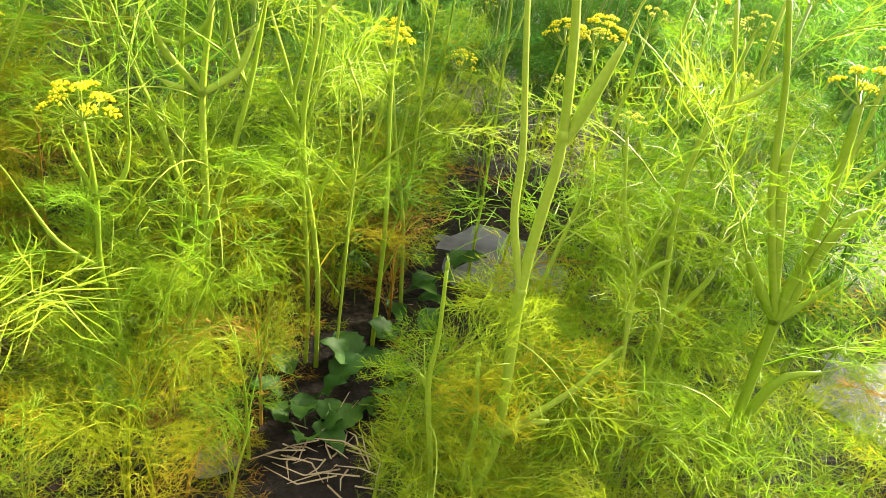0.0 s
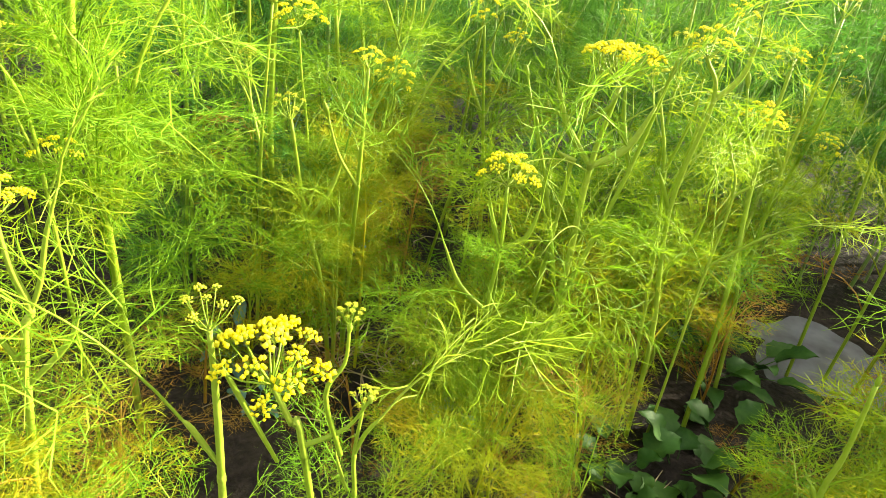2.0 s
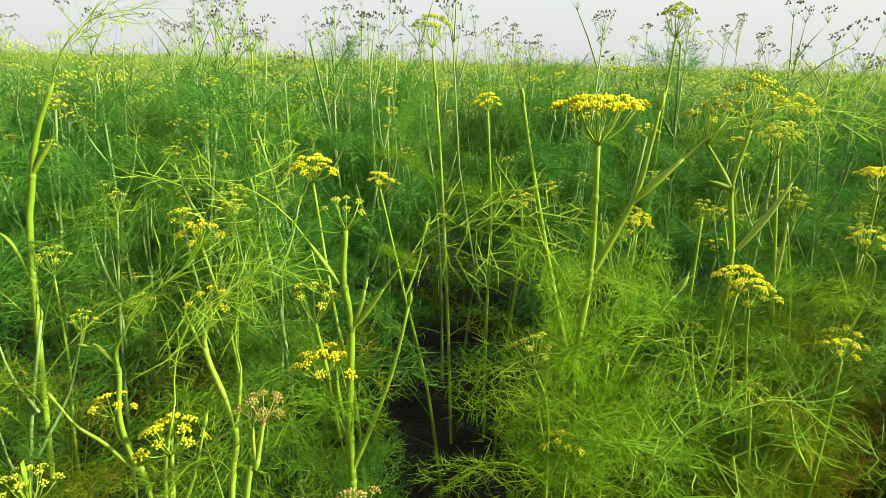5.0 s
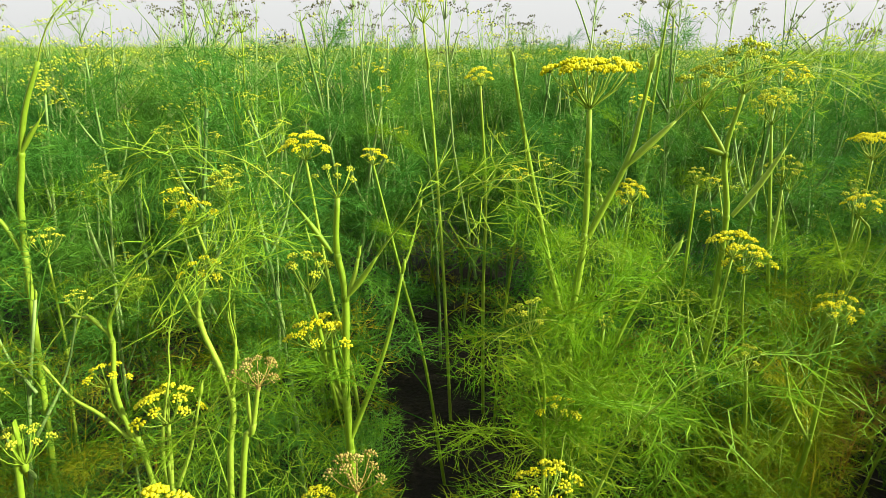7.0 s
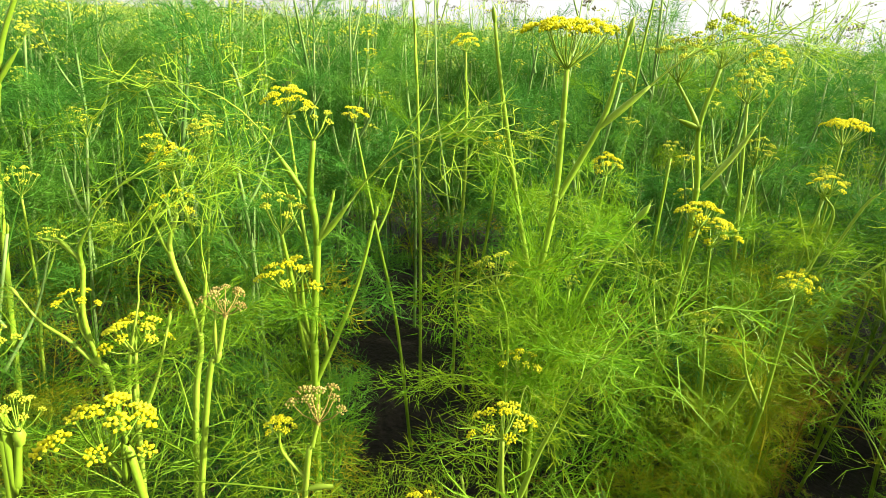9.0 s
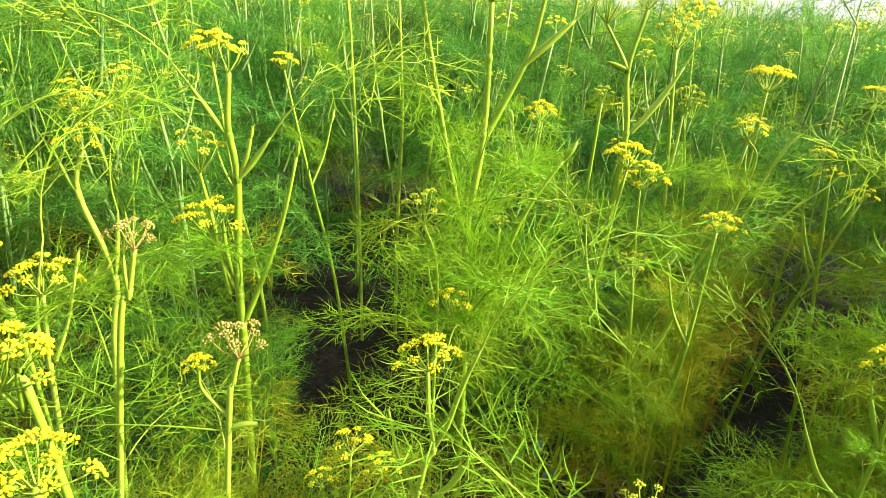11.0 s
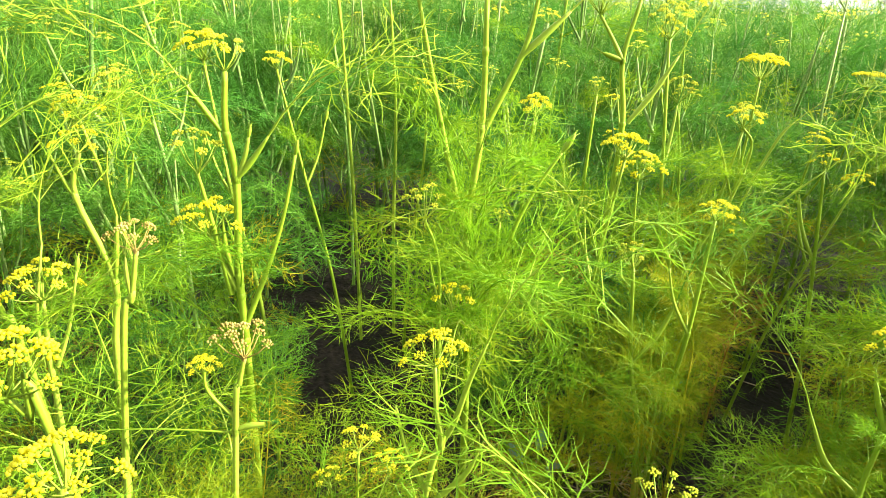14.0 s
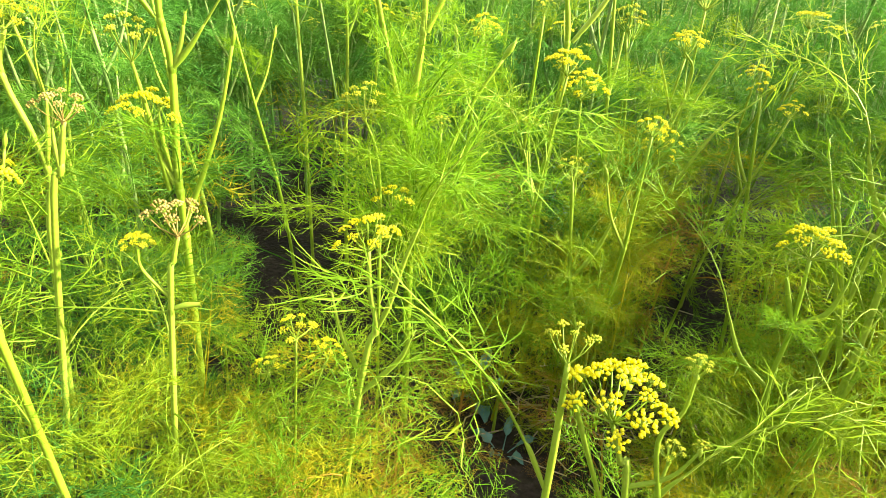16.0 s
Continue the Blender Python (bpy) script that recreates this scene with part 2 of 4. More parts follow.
# ---- fennel parts ----
def frond_mesh(name, seed, mat, rib, pairs, sub, tips, spread, thread, thick, droop, clean):
    """A feathery leaf one metre long, to be scaled: a bare stalk, paired side branches, pairs of twigs on those, and a spray of long
    fine threads on each twig. clean: the threads are bent strips, told apart one by one; else single points in a soft mass."""
    rng = random.Random(seed)
    g = Geo()
    swing = rng.uniform(-0.14, 0.14)

    def at(s):
        return np.array([0.92 * s - 0.12 * s * s, swing * s * s, 0.38 * s - droop * s * s])

    def stray(k):
        return np.array([rng.gauss(0, k) for _ in range(3)])

    tube(g, [at(i / 7) for i in range(8)], [0.0058, 0.0048, 0.0036, 0.0016], 4 if clean else 3, 1)
    ra, rb, rr = [], [], []                     # ribs of the side branches
    a, w, n, bend, r = [], [], [], [], []       # threads
    for i in range(pairs):
        s = 0.24 + 0.74 * i / (pairs - 1) + rng.uniform(-0.015, 0.015)
        t = unit(at(s + 0.02) - at(s - 0.02))
        side = unit(np.cross((0, 0, 1), t))
        up = np.cross(t, side)
        for sgn in (-1, 1):
            if rng.random() < 0.06:
                continue
            plen = (spread * (1.04 - s) ** 0.55 + 0.07) * rng.uniform(0.75, 1.2)
            way = unit(t * rng.uniform(0.55, 0.95) + sgn * side * 0.85 + up * rng.uniform(-0.45, 0.55))
            p0, sag = at(s), np.array([0, 0, -rng.uniform(0.0, 0.28) * plen])
            p1, p2 = p0 + way * plen * 0.5 + sag * 0.25, p0 + way * plen + sag
            ra += [p0, p1 - way * plen * 0.04]
            rb += [p1 + way * plen * 0.04, p2]
            rr += [0.0026, 0.0020]
            out = unit(p2 - p1)
            a.append(p2), w.append(out), n.append(thread * rng.uniform(0.6, 1.0)), bend.append(stray(0.2)), r.append(thick)
            for j in range(sub):
                u = 0.22 + 0.74 * (j + rng.uniform(0, 0.5)) / sub
                q = p0 + (p1 - p0) * 2 * u if u < 0.5 else p1 + (p2 - p1) * (2 * u - 1)
                perp = unit(np.cross(way, up + stray(0.45)))
                for sg in (-1, 1):
                    l2 = thread * (1.5 - 0.7 * u) * rng.uniform(0.75, 1.25)
                    d2 = unit(way * 0.8 + sg * perp * rng.uniform(0.65, 1.10) + stray(0.16))
                    b2 = stray(0.16) - np.array([0, 0, rng.uniform(0, 0.12)])
                    a.append(q), w.append(d2), n.append(l2), bend.append(b2), r.append(thick * 1.12)
                    for c in range(tips):
                        f = 0.22 + 0.5 * c / max(1, tips - 1) + rng.uniform(0, 0.1)
                        d3 = unit(d2 + unit(np.cross(d2, stray(1.0))) * rng.uniform(0.55, 1.05))
                        a.append(q + d2 * l2 * min(f, 0.5)), w.append(d3), n.append(l2 * rng.uniform(0.45, 0.75)), bend.append(b2 + stray(0.25)), r.append(thick)
    spikes(g, ra, rb, rr, 1)
    if clean:
        threads(g, a, w, n, r, bend, seed)
    else:
        a, w, n, bend = np.array(a), np.array(w), np.array(n).reshape(-1, 1), np.array(bend)
        blades(g, a, a + (w + 0.3 * bend) * n, r, seed)
    return g.mesh(name, mat, rib)


def fronds(name, seed, count, mat, rib, pairs, sub, tips, spread, thread, thick, droop, clean):
    return [frond_mesh(name, seed + i, mat, rib, pairs, sub, tips, spread * (0.9 + 0.1 * (i % 3)), thread, thick, droop + 0.16 * i, clean) for i in range(count)]


FRONDS = {
    "green": fronds("frond", 0, 4, LEAF, LEAF_L, 9, 4, 2, 0.36, 0.115, 0.0020, 0.25, False),
    # shade put into the leaf colour, for low shoots and stems behind
    "deep": fronds("frond", 80, 3, LEAF_SHADED, LEAF_SHADED, 9, 4, 2, 0.36, 0.12, 0.0022, 0.25, False),
    "lax": fronds("frond", 60, 4, LEAF, STEM, 6, 3, 2, 0.38, 0.16, 0.0018, 0.20, True),
    "young": fronds("frond", 65, 4, LEAF_L, STEM, 5, 2, 2, 0.40, 0.25, 0.0024, 0.15, True),
    "open": fronds("frond", 90, 4, LEAF_O, LEAF_L, 7, 3, 2, 0.34, 0.14, 0.0017, 0.20, True),
    "yellow": fronds("frond_yellowing", 20, 3, LEAF_Y, LEAF_Y, 9, 4, 2, 0.36, 0.11, 0.0021, 0.45, False),
    "brown": fronds("frond_withered", 30, 2, LEAF_B, LEAF_B, 8, 4, 2, 0.32, 0.09, 0.0020, 0.80, False),
    # mid-distance leaves, in the same shade-darkened green
    "mid": fronds("frond", 40, 4, LEAF_SHADED, LEAF_SHADED, 9, 3, 2, 0.32, 0.13, 0.0024, 0.20, False),
    "plume": fronds("frond", 45, 3, LEAF_P, LEAF_P, 11, 4, 2, 0.30, 0.11, 0.0019, 0.20, False),
    "mid_yellow": fronds("frond_yellowing", 50, 2, LEAF_Y, LEAF_Y, 8, 3, 2, 0.36, 0.12, 0.0026, 0.55, False),
    "mid_brown": fronds("frond_withered", 55, 1, LEAF_B, LEAF_B, 8, 3, 2, 0.32, 0.11, 0.0028, 0.80, False),
}
FROND_LABEL = {"yellow": "yellowing feathery leaf", "brown": "withered brown feathery leaf"}


def cluster_mesh(name, seed, mat, count, floret, wide=1.0, tall=0.45):
    """One small flower head of unit radius: fine stalks spreading from a point, each with a floret."""
    rng = random.Random(seed)
    g = Geo()
    a, b = [], []
    for i in range(count):
        rho = math.sqrt((i + 0.5) / count)
        th = i * 2.4 + rng.uniform(-0.3, 0.3)
        e = np.array([wide * rho * math.cos(th), wide * rho * math.sin(th), tall * (1.25 - 0.7 * rho * rho) + rng.uniform(-0.1, 0.1)])
        a.append((0, 0, 0)), b.append(e)
        size = floret * rng.uniform(0.75, 1.25)
        turn = np.array(Euler((rng.uniform(0, 3), rng.uniform(0, 3), 0)).to_matrix())
        g.add((OCTA * (size, size, size * 0.75)) @ turn.T + e, OCTA_F, 1)
    spikes(g, a, b, 0.055)
    return g.mesh(name, STEM, mat)


CLUSTERS = {
    "Y": [cluster_mesh("umbellet", s, FLOWER, 17, 0.24) for s in range(3)],
    "G": [cluster_mesh("umbellet", 10 + s, FLOWER_G, 13, 0.23, 0.85, 0.6) for s in range(3)],
    "D": [cluster_mesh("umbellet", 20 + s, FLOWER_D, 16, 0.22, 0.95, 0.7) for s in range(2)],
    "S": [cluster_mesh("umbellet", 30 + s, SEED, 9, 0.22, 0.75, 0.7) for s in range(2)],
}
KIND_LABEL = {"Y": "umbel of open yellow flowers", "G": "young green-yellow umbel", "D": "dried tan umbel", "S": "umbel gone to dark seed"}


def umbel_rays(seed, radius, rays, flat, close, fall=0.48):
    """Where the rays of a flower umbel end, and the way each one points."""
    rng = random.Random(seed)
    ends = []
    for i in range(rays):
        rho = math.sqrt((i + 0.6) / rays) * rng.uniform(0.92, 1.05)
        th = i * 2.39996 + rng.uniform(-0.2, 0.2)
        h = (0.95 - 0.14 * rho ** 2 if flat else 1.10 - fall * rho ** 2) * close * rng.uniform(0.9, 1.1)
        ends.append(np.array([radius * rho * math.cos(th), radius * rho * math.sin(th), radius * h]))
    return ends


def umbel(parent, at, way, radius, kind, seed, whole=False):
    """An umbel on a stalk's end: the rays in one mesh, each small flower head a piece of it (or all in one, where whole)."""
    rng = random.Random(seed)
    flat, k = kind == "Yflat", kind[0]
    rays = (20 if flat else max(8, min(16, int(radius * 250)))) if not whole else 9
    rays = 12 if radius < 0.025 and not whole else rays
    ends = umbel_rays(seed, radius, rays, flat, 1.0 if k in "YSD" else 1.4, 0.78 if k == "Y" else 0.48)
    g = Geo()
    for e in ends:
        mid = e * (0.62, 0.62, 0.48)
        tube(g, [(0, 0, 0), mid, e], [min(w, radius * f) for w, f in ((0.0015, 0.03), (0.0012, 0.025), (0.0009, 0.02))], 3)
    tube(g, [(0, 0, -0.006), (0, 0, 0), (0, 0, 0.004)], [0.002, 0.0034, 0.0015], 6)
    w = unit(np.asarray(way, float) * 0.45 + np.array([0, 0, 0.75]))
    rot = Vector(w.tolist()).to_track_quat("Z", "Y").to_matrix().to_4x4()
    m = Matrix.Translation(tuple(float(c) for c in at)) @ rot
    ob = part("umbel", g.mesh("umbel", FLOWER_D if k == "D" else STEM), parent, m, KIND_LABEL[k])
    size = radius * ((0.20 if flat else rng.uniform(0.20, 0.235)) if k == "Y" else 0.27 if k == "D" else 0.225 if k == "G" else 0.18)
    size *= 1.15 if radius < 0.025 and k == "Y" and not whole else 1.0      # small umbels are the tight ones
    joined = Geo()
    for i, e in enumerate(ends):
        tilt = unit(e * (0.6, 0.6, 1) + np.array([0, 0, radius * 0.4]))
        cm = Matrix.Translation(tuple(e.tolist())) @ Vector(tilt.tolist()).to_track_quat("Z", "Y").to_matrix().to_4x4() @ pose(0, 0, 0, 0, 0, 57 * i)
        s = size * rng.uniform(0.8, 1.2)
        if not whole:
            part("umbellet", CLUSTERS[k][i % len(CLUSTERS[k])], ob, cm @ Matrix.Scale(s, 4))
        else:
            rot3 = np.array(cm.to_3x3())
            for j in range(6):
                rho, th = math.sqrt((j + 0.4) / 6), j * 2.4 + i
                c = rot3 @ (s * np.array([rho * math.cos(th), rho * math.sin(th), 0.4])) + e
                joined.add(TETRA * s * (0.34 if k != "S" else 0.28) * (1, 1, 0.7) + c, TETRA_F)
    if whole:
        part("flower_head", joined.mesh("flower_head", {"Y": FLOWER, "G": FLOWER_G, "D": FLOWER_D, "S": SEED}[k]), ob)
    return ob


def bud(parent, at, way, length, seed):
    """A closed flower bud in its swollen sheath, with the fine leaf tips that stand out of it."""
    rng = random.Random(seed)
    g = Geo()
    w = unit(way)
    at = np.asarray(at, float)
    line = [at + w * length * t for t in (-0.2, 0, 0.25, 0.55, 0.8, 1.0)]
    tube(g, line, [length * k for k in (0.07, 0.11, 0.19, 0.20, 0.13, 0.03)], 7, 0, 0.75)
    tip = [at + w * length * rng.uniform(0.5, 0.9) for _ in range(5)]
    end = [p + unit(w + np.array([rng.uniform(-0.6, 0.6) for _ in range(3)])) * length * rng.uniform(0.5, 0.9) for p in tip]
    spikes(g, tip, end, 0.0007)
    part("bud", g.mesh("bud", STEM), parent, None, "closed pale green flower bud")


COUNT = [0]
HUB = (-0.15, -0.15)
# the furrows and bare hollows between the plants: x, y, radius
GAPS = [(0.0, 1.22, 0.22), (-0.04, 0.98, 0.17), (-0.09, 0.84, 0.14), (-0.06, 0.66, 0.12), (-0.05, 0.48, 0.12), (-0.03, 1.46, 0.10),
        (-1.24, 0.28, 0.11), (-1.36, 0.40, 0.15), (-1.50, 0.53, 0.18), (-1.66, 0.64, 0.21), (-1.88, 0.74, 0.25), (-2.13, 0.87, 0.26),
        (-1.18, 0.84, 0.12), (-0.35, 1.02, 0.12), (-0.72, 1.10, 0.16), (-0.80, 1.40, 0.17), (-0.90, 1.64, 0.13), (-1.02, 1.84, 0.10), (-0.74, 0.85, 0.10),
        (0.36, 2.05, 0.30), (0.30, 1.65, 0.26), (0.22, 1.35, 0.14), (1.58, 1.66, 0.35)]


def bare(x, y, margin=0.0):
    return any(math.hypot(x - gx, y - gy) < gr + margin for gx, gy, gr in GAPS)




def fennel(base, line, radius, top, top_size, arms, leaves, heights, leaf_len, tone, mid=False, plain=False):
    """One fennel plant on the ground at base. line: the stem's course (offset x, y and height); arms: side branches, each with its
    course, what it ends in and that thing's radius; leaves: how many feathery leaves, at which heights, how long, in which state."""
    COUNT[0] += 1
    radius *= 0.92 if not mid else 0.95
    seed = COUNT[0] * 101
    rng = random.Random(seed)
    plant = new("fennel_plant")
    plant.location = (*base, 0)
    states = {"Y": "with open yellow umbels", "G": "with young green umbels", "D": "with a dried tan umbel", "S": "gone to seed", "b": "in bud", "l": "with leafy shoot", "": "leafy"}
    leafage = "yellowing lower leaves" if tone == "mixed" else "feathery green leaves"
    tagged(plant, f"fennel plant {states[top[:1]]} and {leafage}", "fennel plant", "fennel plants in the field")
    pts = smooth_line([(0, 0, -0.02)] + list(line), 3 if mid else 5)
    sides = 5 if mid else 8
    g = Geo()
    rad = [radius, radius * 0.92, radius * 0.78, radius * 0.56]
    tube(g, pts, rad, sides)
    for arm, _, _ in arms:      # a swollen joint where each branch leaves
        c = np.asarray(arm[0], float)
        i = int(np.argmin(np.abs(pts[:, 2] - c[2])))
        c, w = pts[i], unit(pts[min(i + 1, len(pts) - 1)] - pts[max(i - 1, 0)])
        rr = radius * (1.0 - 0.38 * i / len(pts))
        tube(g, [c - w * 0.008, c - w * 0.002, c + w * 0.002, c + w * 0.009], [rr * 0.95, rr * 1.2, rr * 1.2, rr * 0.9], sides)
    tissue = STEM_SHADED if mid else STEM
    part("stem", g.mesh("stem", tissue), plant)

    def finish(p, kind, size, way, s):
        if kind[:1] in ("Y", "G", "D", "S") and kind != "sheath":
            umbel(plant, p, way, size, kind, s, mid)
        elif kind == "bud":
            bud(plant, p, way, max(0.016, size * 1.7), s)
        elif kind == "leaf":
            pool = FRONDS["mid" if mid or plain else "young"]
            out = unit(np.asarray(way, float) * (1, 1, 0.55))
            part("leaf", pool[s % len(pool)], plant, aim(p, out, size=rng.uniform(0.24, 0.32), spin=rng.uniform(-25, 25)))

    finish(line[-1], top, top_size, pts[-1] - pts[-3], seed + 1)
    for n, (arm, kind, size) in enumerate(arms):
        c = smooth_line(arm, 3 if mid else 4)
        b = Geo()
        r0 = radius * (0.72 if kind not in ("sheath", "leaf") else 0.85)
        if kind in ("sheath", "leaf"):
            tube(b, c, [r0 * 0.8, r0 * 1.15, r0 * 0.95, r0 * (0.12 if kind == "sheath" else 0.4)], sides, 0, 0.7)
        else:
            tube(b, c, [r0, r0 * 0.85, r0 * 0.62, r0 * 0.5], sides)
        w = c[-1] - c[-2]
        if kind == "sheath":
            tips = [c[-2] + (c[-1] - c[-2]) * rng.random() for _ in range(6)]
            spikes(b, tips, [p + unit(unit(w) + np.array([rng.uniform(-0.7, 0.7) for _ in range(3)])) * rng.uniform(0.02, 0.05) for p in tips], 0.0006)
        part("branch", b.mesh("branch", tissue), plant)
        finish(c[-1], kind, size, w, seed + 7 * n + 2)
    z = pts[:, 2]
    lo, hi = heights
    leaves = leaves if mid or plain else int(leaves * 1.1)
    hi = max(hi, 0.80 * z[-1])
    for i in range(leaves):
        h = lo + (hi - lo) * (i + rng.uniform(0, 0.6)) / max(1, leaves)
        p = np.array([np.interp(h, z, pts[:, 0]), np.interp(h, z, pts[:, 1]), h])
        th = i * 2.4 + rng.uniform(-0.5, 0.5) + seed
        for _ in range(8):          # leaves grow away from the open furrow
            if h > 0.8 or not bare(base[0] + p[0] + 0.75 * leaf_len * math.cos(th), base[1] + p[1] + 0.75 * leaf_len * math.sin(th)):
                break
            th += 0.8
        low = h < lo + 0.45 * (hi - lo)
        kind = "green"
        if tone == "mixed" and low:
            kind = rng.choice(["yellow", "yellow", "green", "green", "brown", "green"])
        elif low and rng.random() < 0.12:
            kind = "yellow"
        if kind == "green" and not mid:
            kind = rng.choice(["green", "lax", "open"] if low else ["lax", "lax", "green"])
        # crop behind and plain stems past x -1.3 get mostly shade-coloured fronds
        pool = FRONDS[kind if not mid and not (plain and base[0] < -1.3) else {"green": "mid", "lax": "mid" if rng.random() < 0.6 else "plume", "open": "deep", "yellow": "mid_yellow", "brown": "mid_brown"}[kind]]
        size = leaf_len * rng.uniform(0.8, 1.25) * (1.1 if low else 0.9)
        rise = rng.uniform(0.5, 1.9) if mid else rng.uniform(0.1, 1.0)
        part("leaf", pool[rng.randrange(len(pool))], plant, aim(p, (math.cos(th), math.sin(th), rise), size=size, spin=rng.uniform(-20, 20)), FROND_LABEL.get(kind, ""))
    return plant


def stalk(x, y, z, r, kind):
    """A plain upright fennel stem that carries one umbel at a height z, with a side shoot and a few leaves."""
    rng = random.Random(int(1000 * (x + 3 * y + 7 * z)))
    dx, dy = rng.uniform(-0.15, 0.15), rng.uniform(-0.15, 0.15)
    h = rng.uniform(0.62, 0.8) * z
    th = rng.uniform(0, 6.28)
    out = (math.cos(th), math.sin(th))
    p = (dx * h / z + rng.uniform(-0.02, 0.02), dy * h / z + rng.uniform(-0.02, 0.02), h)
    arm = [p, (p[0] + 0.05 * out[0], p[1] + 0.05 * out[1], h + 0.08), (p[0] + 0.08 * out[0], p[1] + 0.08 * out[1], h + 0.17)]
    r = min(r * 0.85, 0.062)
    fennel((round(x - dx, 3), round(y - dy, 3)), [(dx * 0.3, dy * 0.3, z * 0.4), p, (dx, dy, z)], rng.uniform(0.0055, 0.0075), kind, r,
           [(arm, rng.choice(["leaf", "bud", "G"]), 0.02)], 6, (0.2 * z, 0.82 * z), 0.34, rng.choice(["green", "green", "mixed"]), False, True)


# ---- ground and water ----
BASINS = [(0.34, 2.04, 0.38, 0.30, 0.062), (1.60, 1.66, 0.42, 0.42, 0.055), (-0.33, 0.9, 0.22, 0.16, 0.035), (-0.95, 1.85, 0.4, 0.28, 0.02)]


def soil_height(x, y):
    h = 0.030 * noise.noise(Vector((x * 1.3, y * 1.3, 0.3))) + 0.016 * noise.noise(Vector((x * 5, y * 5, 1.7))) + 0.008 * noise.noise(Vector((x * 16, y * 16, 3.1)))
    for bx, by, rx, ry, d in BASINS:
        q = ((x - bx) / rx) ** 2 + ((y - by) / ry) ** 2
        h -= d * math.exp(-q * 1.4)
    return h


def build_ground():
    inner = np.linspace(-3.2, 3.2, 129)
    outer = [3.5, 4.2, 5.5, 8, 12, 20, 40, 90, 220, 600]
    xs = np.concatenate([[-v for v in reversed(outer)], inner, outer])
    ys = xs + 0.8
    verts = [(x, y, soil_height(x, y) if abs(x) < 12 and abs(y) < 13 else 0.0) for y in ys for x in xs]
    n = len(xs)
    faces = [(j * n + i, j * n + i + 1, (j + 1) * n + i + 1, (j + 1) * n + i) for j in range(n - 1) for i in range(n - 1)]
    g = Geo()
    g.add(verts, faces)
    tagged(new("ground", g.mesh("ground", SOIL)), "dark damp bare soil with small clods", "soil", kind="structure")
    w = Geo()
    m = 24
    wv = [(3.0 * (i / m * 2 - 1), 1.2 + 2.0 * (j / m * 2 - 1), -0.026) for j in range(m + 1) for i in range(m + 1)]
    w.add(wv, [(j * (m + 1) + i, j * (m + 1) + i + 1, (j + 1) * (m + 1) + i + 1, (j + 1) * (m + 1) + i) for j in range(m) for i in range(m)])
    tagged(new("water", w.mesh("water", WATER)), "shallow grey standing water in the furrow hollows", "water", kind="structure")


build_ground()

# ---- the plants that stand nearest ----
fennel((-1.220, 0.092), [(-0.005, -0.008, 0.643), (-0.007, -0.011, 0.765), (-0.004, -0.006, 0.932), (-0.01, -0.015, 1.016), (-0.007, -0.011, 1.096)], 0.0080, "G", 0.034, [
        ([(-0.014, -0.021, 1.008), (-0.027, -0.041, 1.043), (-0.04, -0.061, 1.078)], "leaf", 0.000),
        ([(-0.004, -0.006, 0.932), (0.011, 0.016, 0.964), (0.025, 0.038, 1.002)], "leaf", 0.000),
        ([(-0.001, -0.001, 0.939), (0.005, 0.007, 0.969), (0.008, 0.013, 0.999)], "bud", 0.012),
        ([(-0.004, -0.007, 0.671), (0.018, 0.027, 0.776), (0.035, 0.052, 0.87), (0.047, 0.071, 0.974)], "bud", 0.014),
        ([(-0.01, -0.016, 0.743), (-0.021, -0.032, 0.792), (-0.031, -0.046, 0.837)], "Y", 0.052),
        ([(-0.011, -0.017, 0.765), (-0.017, -0.026, 0.818), (-0.018, -0.027, 0.87)], "sheath", 0.000),
        ([(-0.015, -0.023, 0.732), (-0.027, -0.041, 0.859), (-0.036, -0.054, 0.939)], "G", 0.041)],
       7, (0.2, 0.75), 0.3, "green")
tall = fennel((-1.090, 0.511), [(-0.01, -0.016, 0.572), (-0.02, -0.03, 0.8), (-0.012, -0.018, 1), (-0.016, -0.024, 1.221)], 0.0090, "Yflat", 0.075, [
        ([(-0.023, -0.034, 0.803), (-0.05, -0.076, 0.99), (-0.077, -0.116, 1.197), (-0.087, -0.131, 1.288)], "bud", 0.016),
        ([(-0.009, -0.013, 1), (0.023, 0.035, 1.136), (0.032, 0.048, 1.217), (0.037, 0.056, 1.282)], "bud", 0.018),
        ([(0.021, 0.031, 1.126), (0.043, 0.064, 1.165), (0.064, 0.097, 1.203)], "leaf", 0.000),
        ([(0.002, 0.004, 0.559), (0.026, 0.039, 0.78), (0.047, 0.071, 0.883), (0.073, 0.111, 0.964)], "bud", 0.022),
        ([(0.001, 0.002, 0.559), (0.012, 0.017, 0.709), (0.014, 0.022, 0.821)], "G", 0.018)],
       15, (0.3, 0.98), 0.33, "green")
rng = random.Random(77)
for n in range(13):          # the soft bright plume that stands up round this stem
    h, th = 0.38 + 0.032 * n, 0.6 + n * 2.4
    part("leaf", FRONDS["plume"][n % 3], tall, aim((-0.012, -0.018, h), (math.cos(th), math.sin(th), rng.uniform(1.3, 3.0)), size=rng.uniform(0.32, 0.44), spin=rng.uniform(-25, 25)))
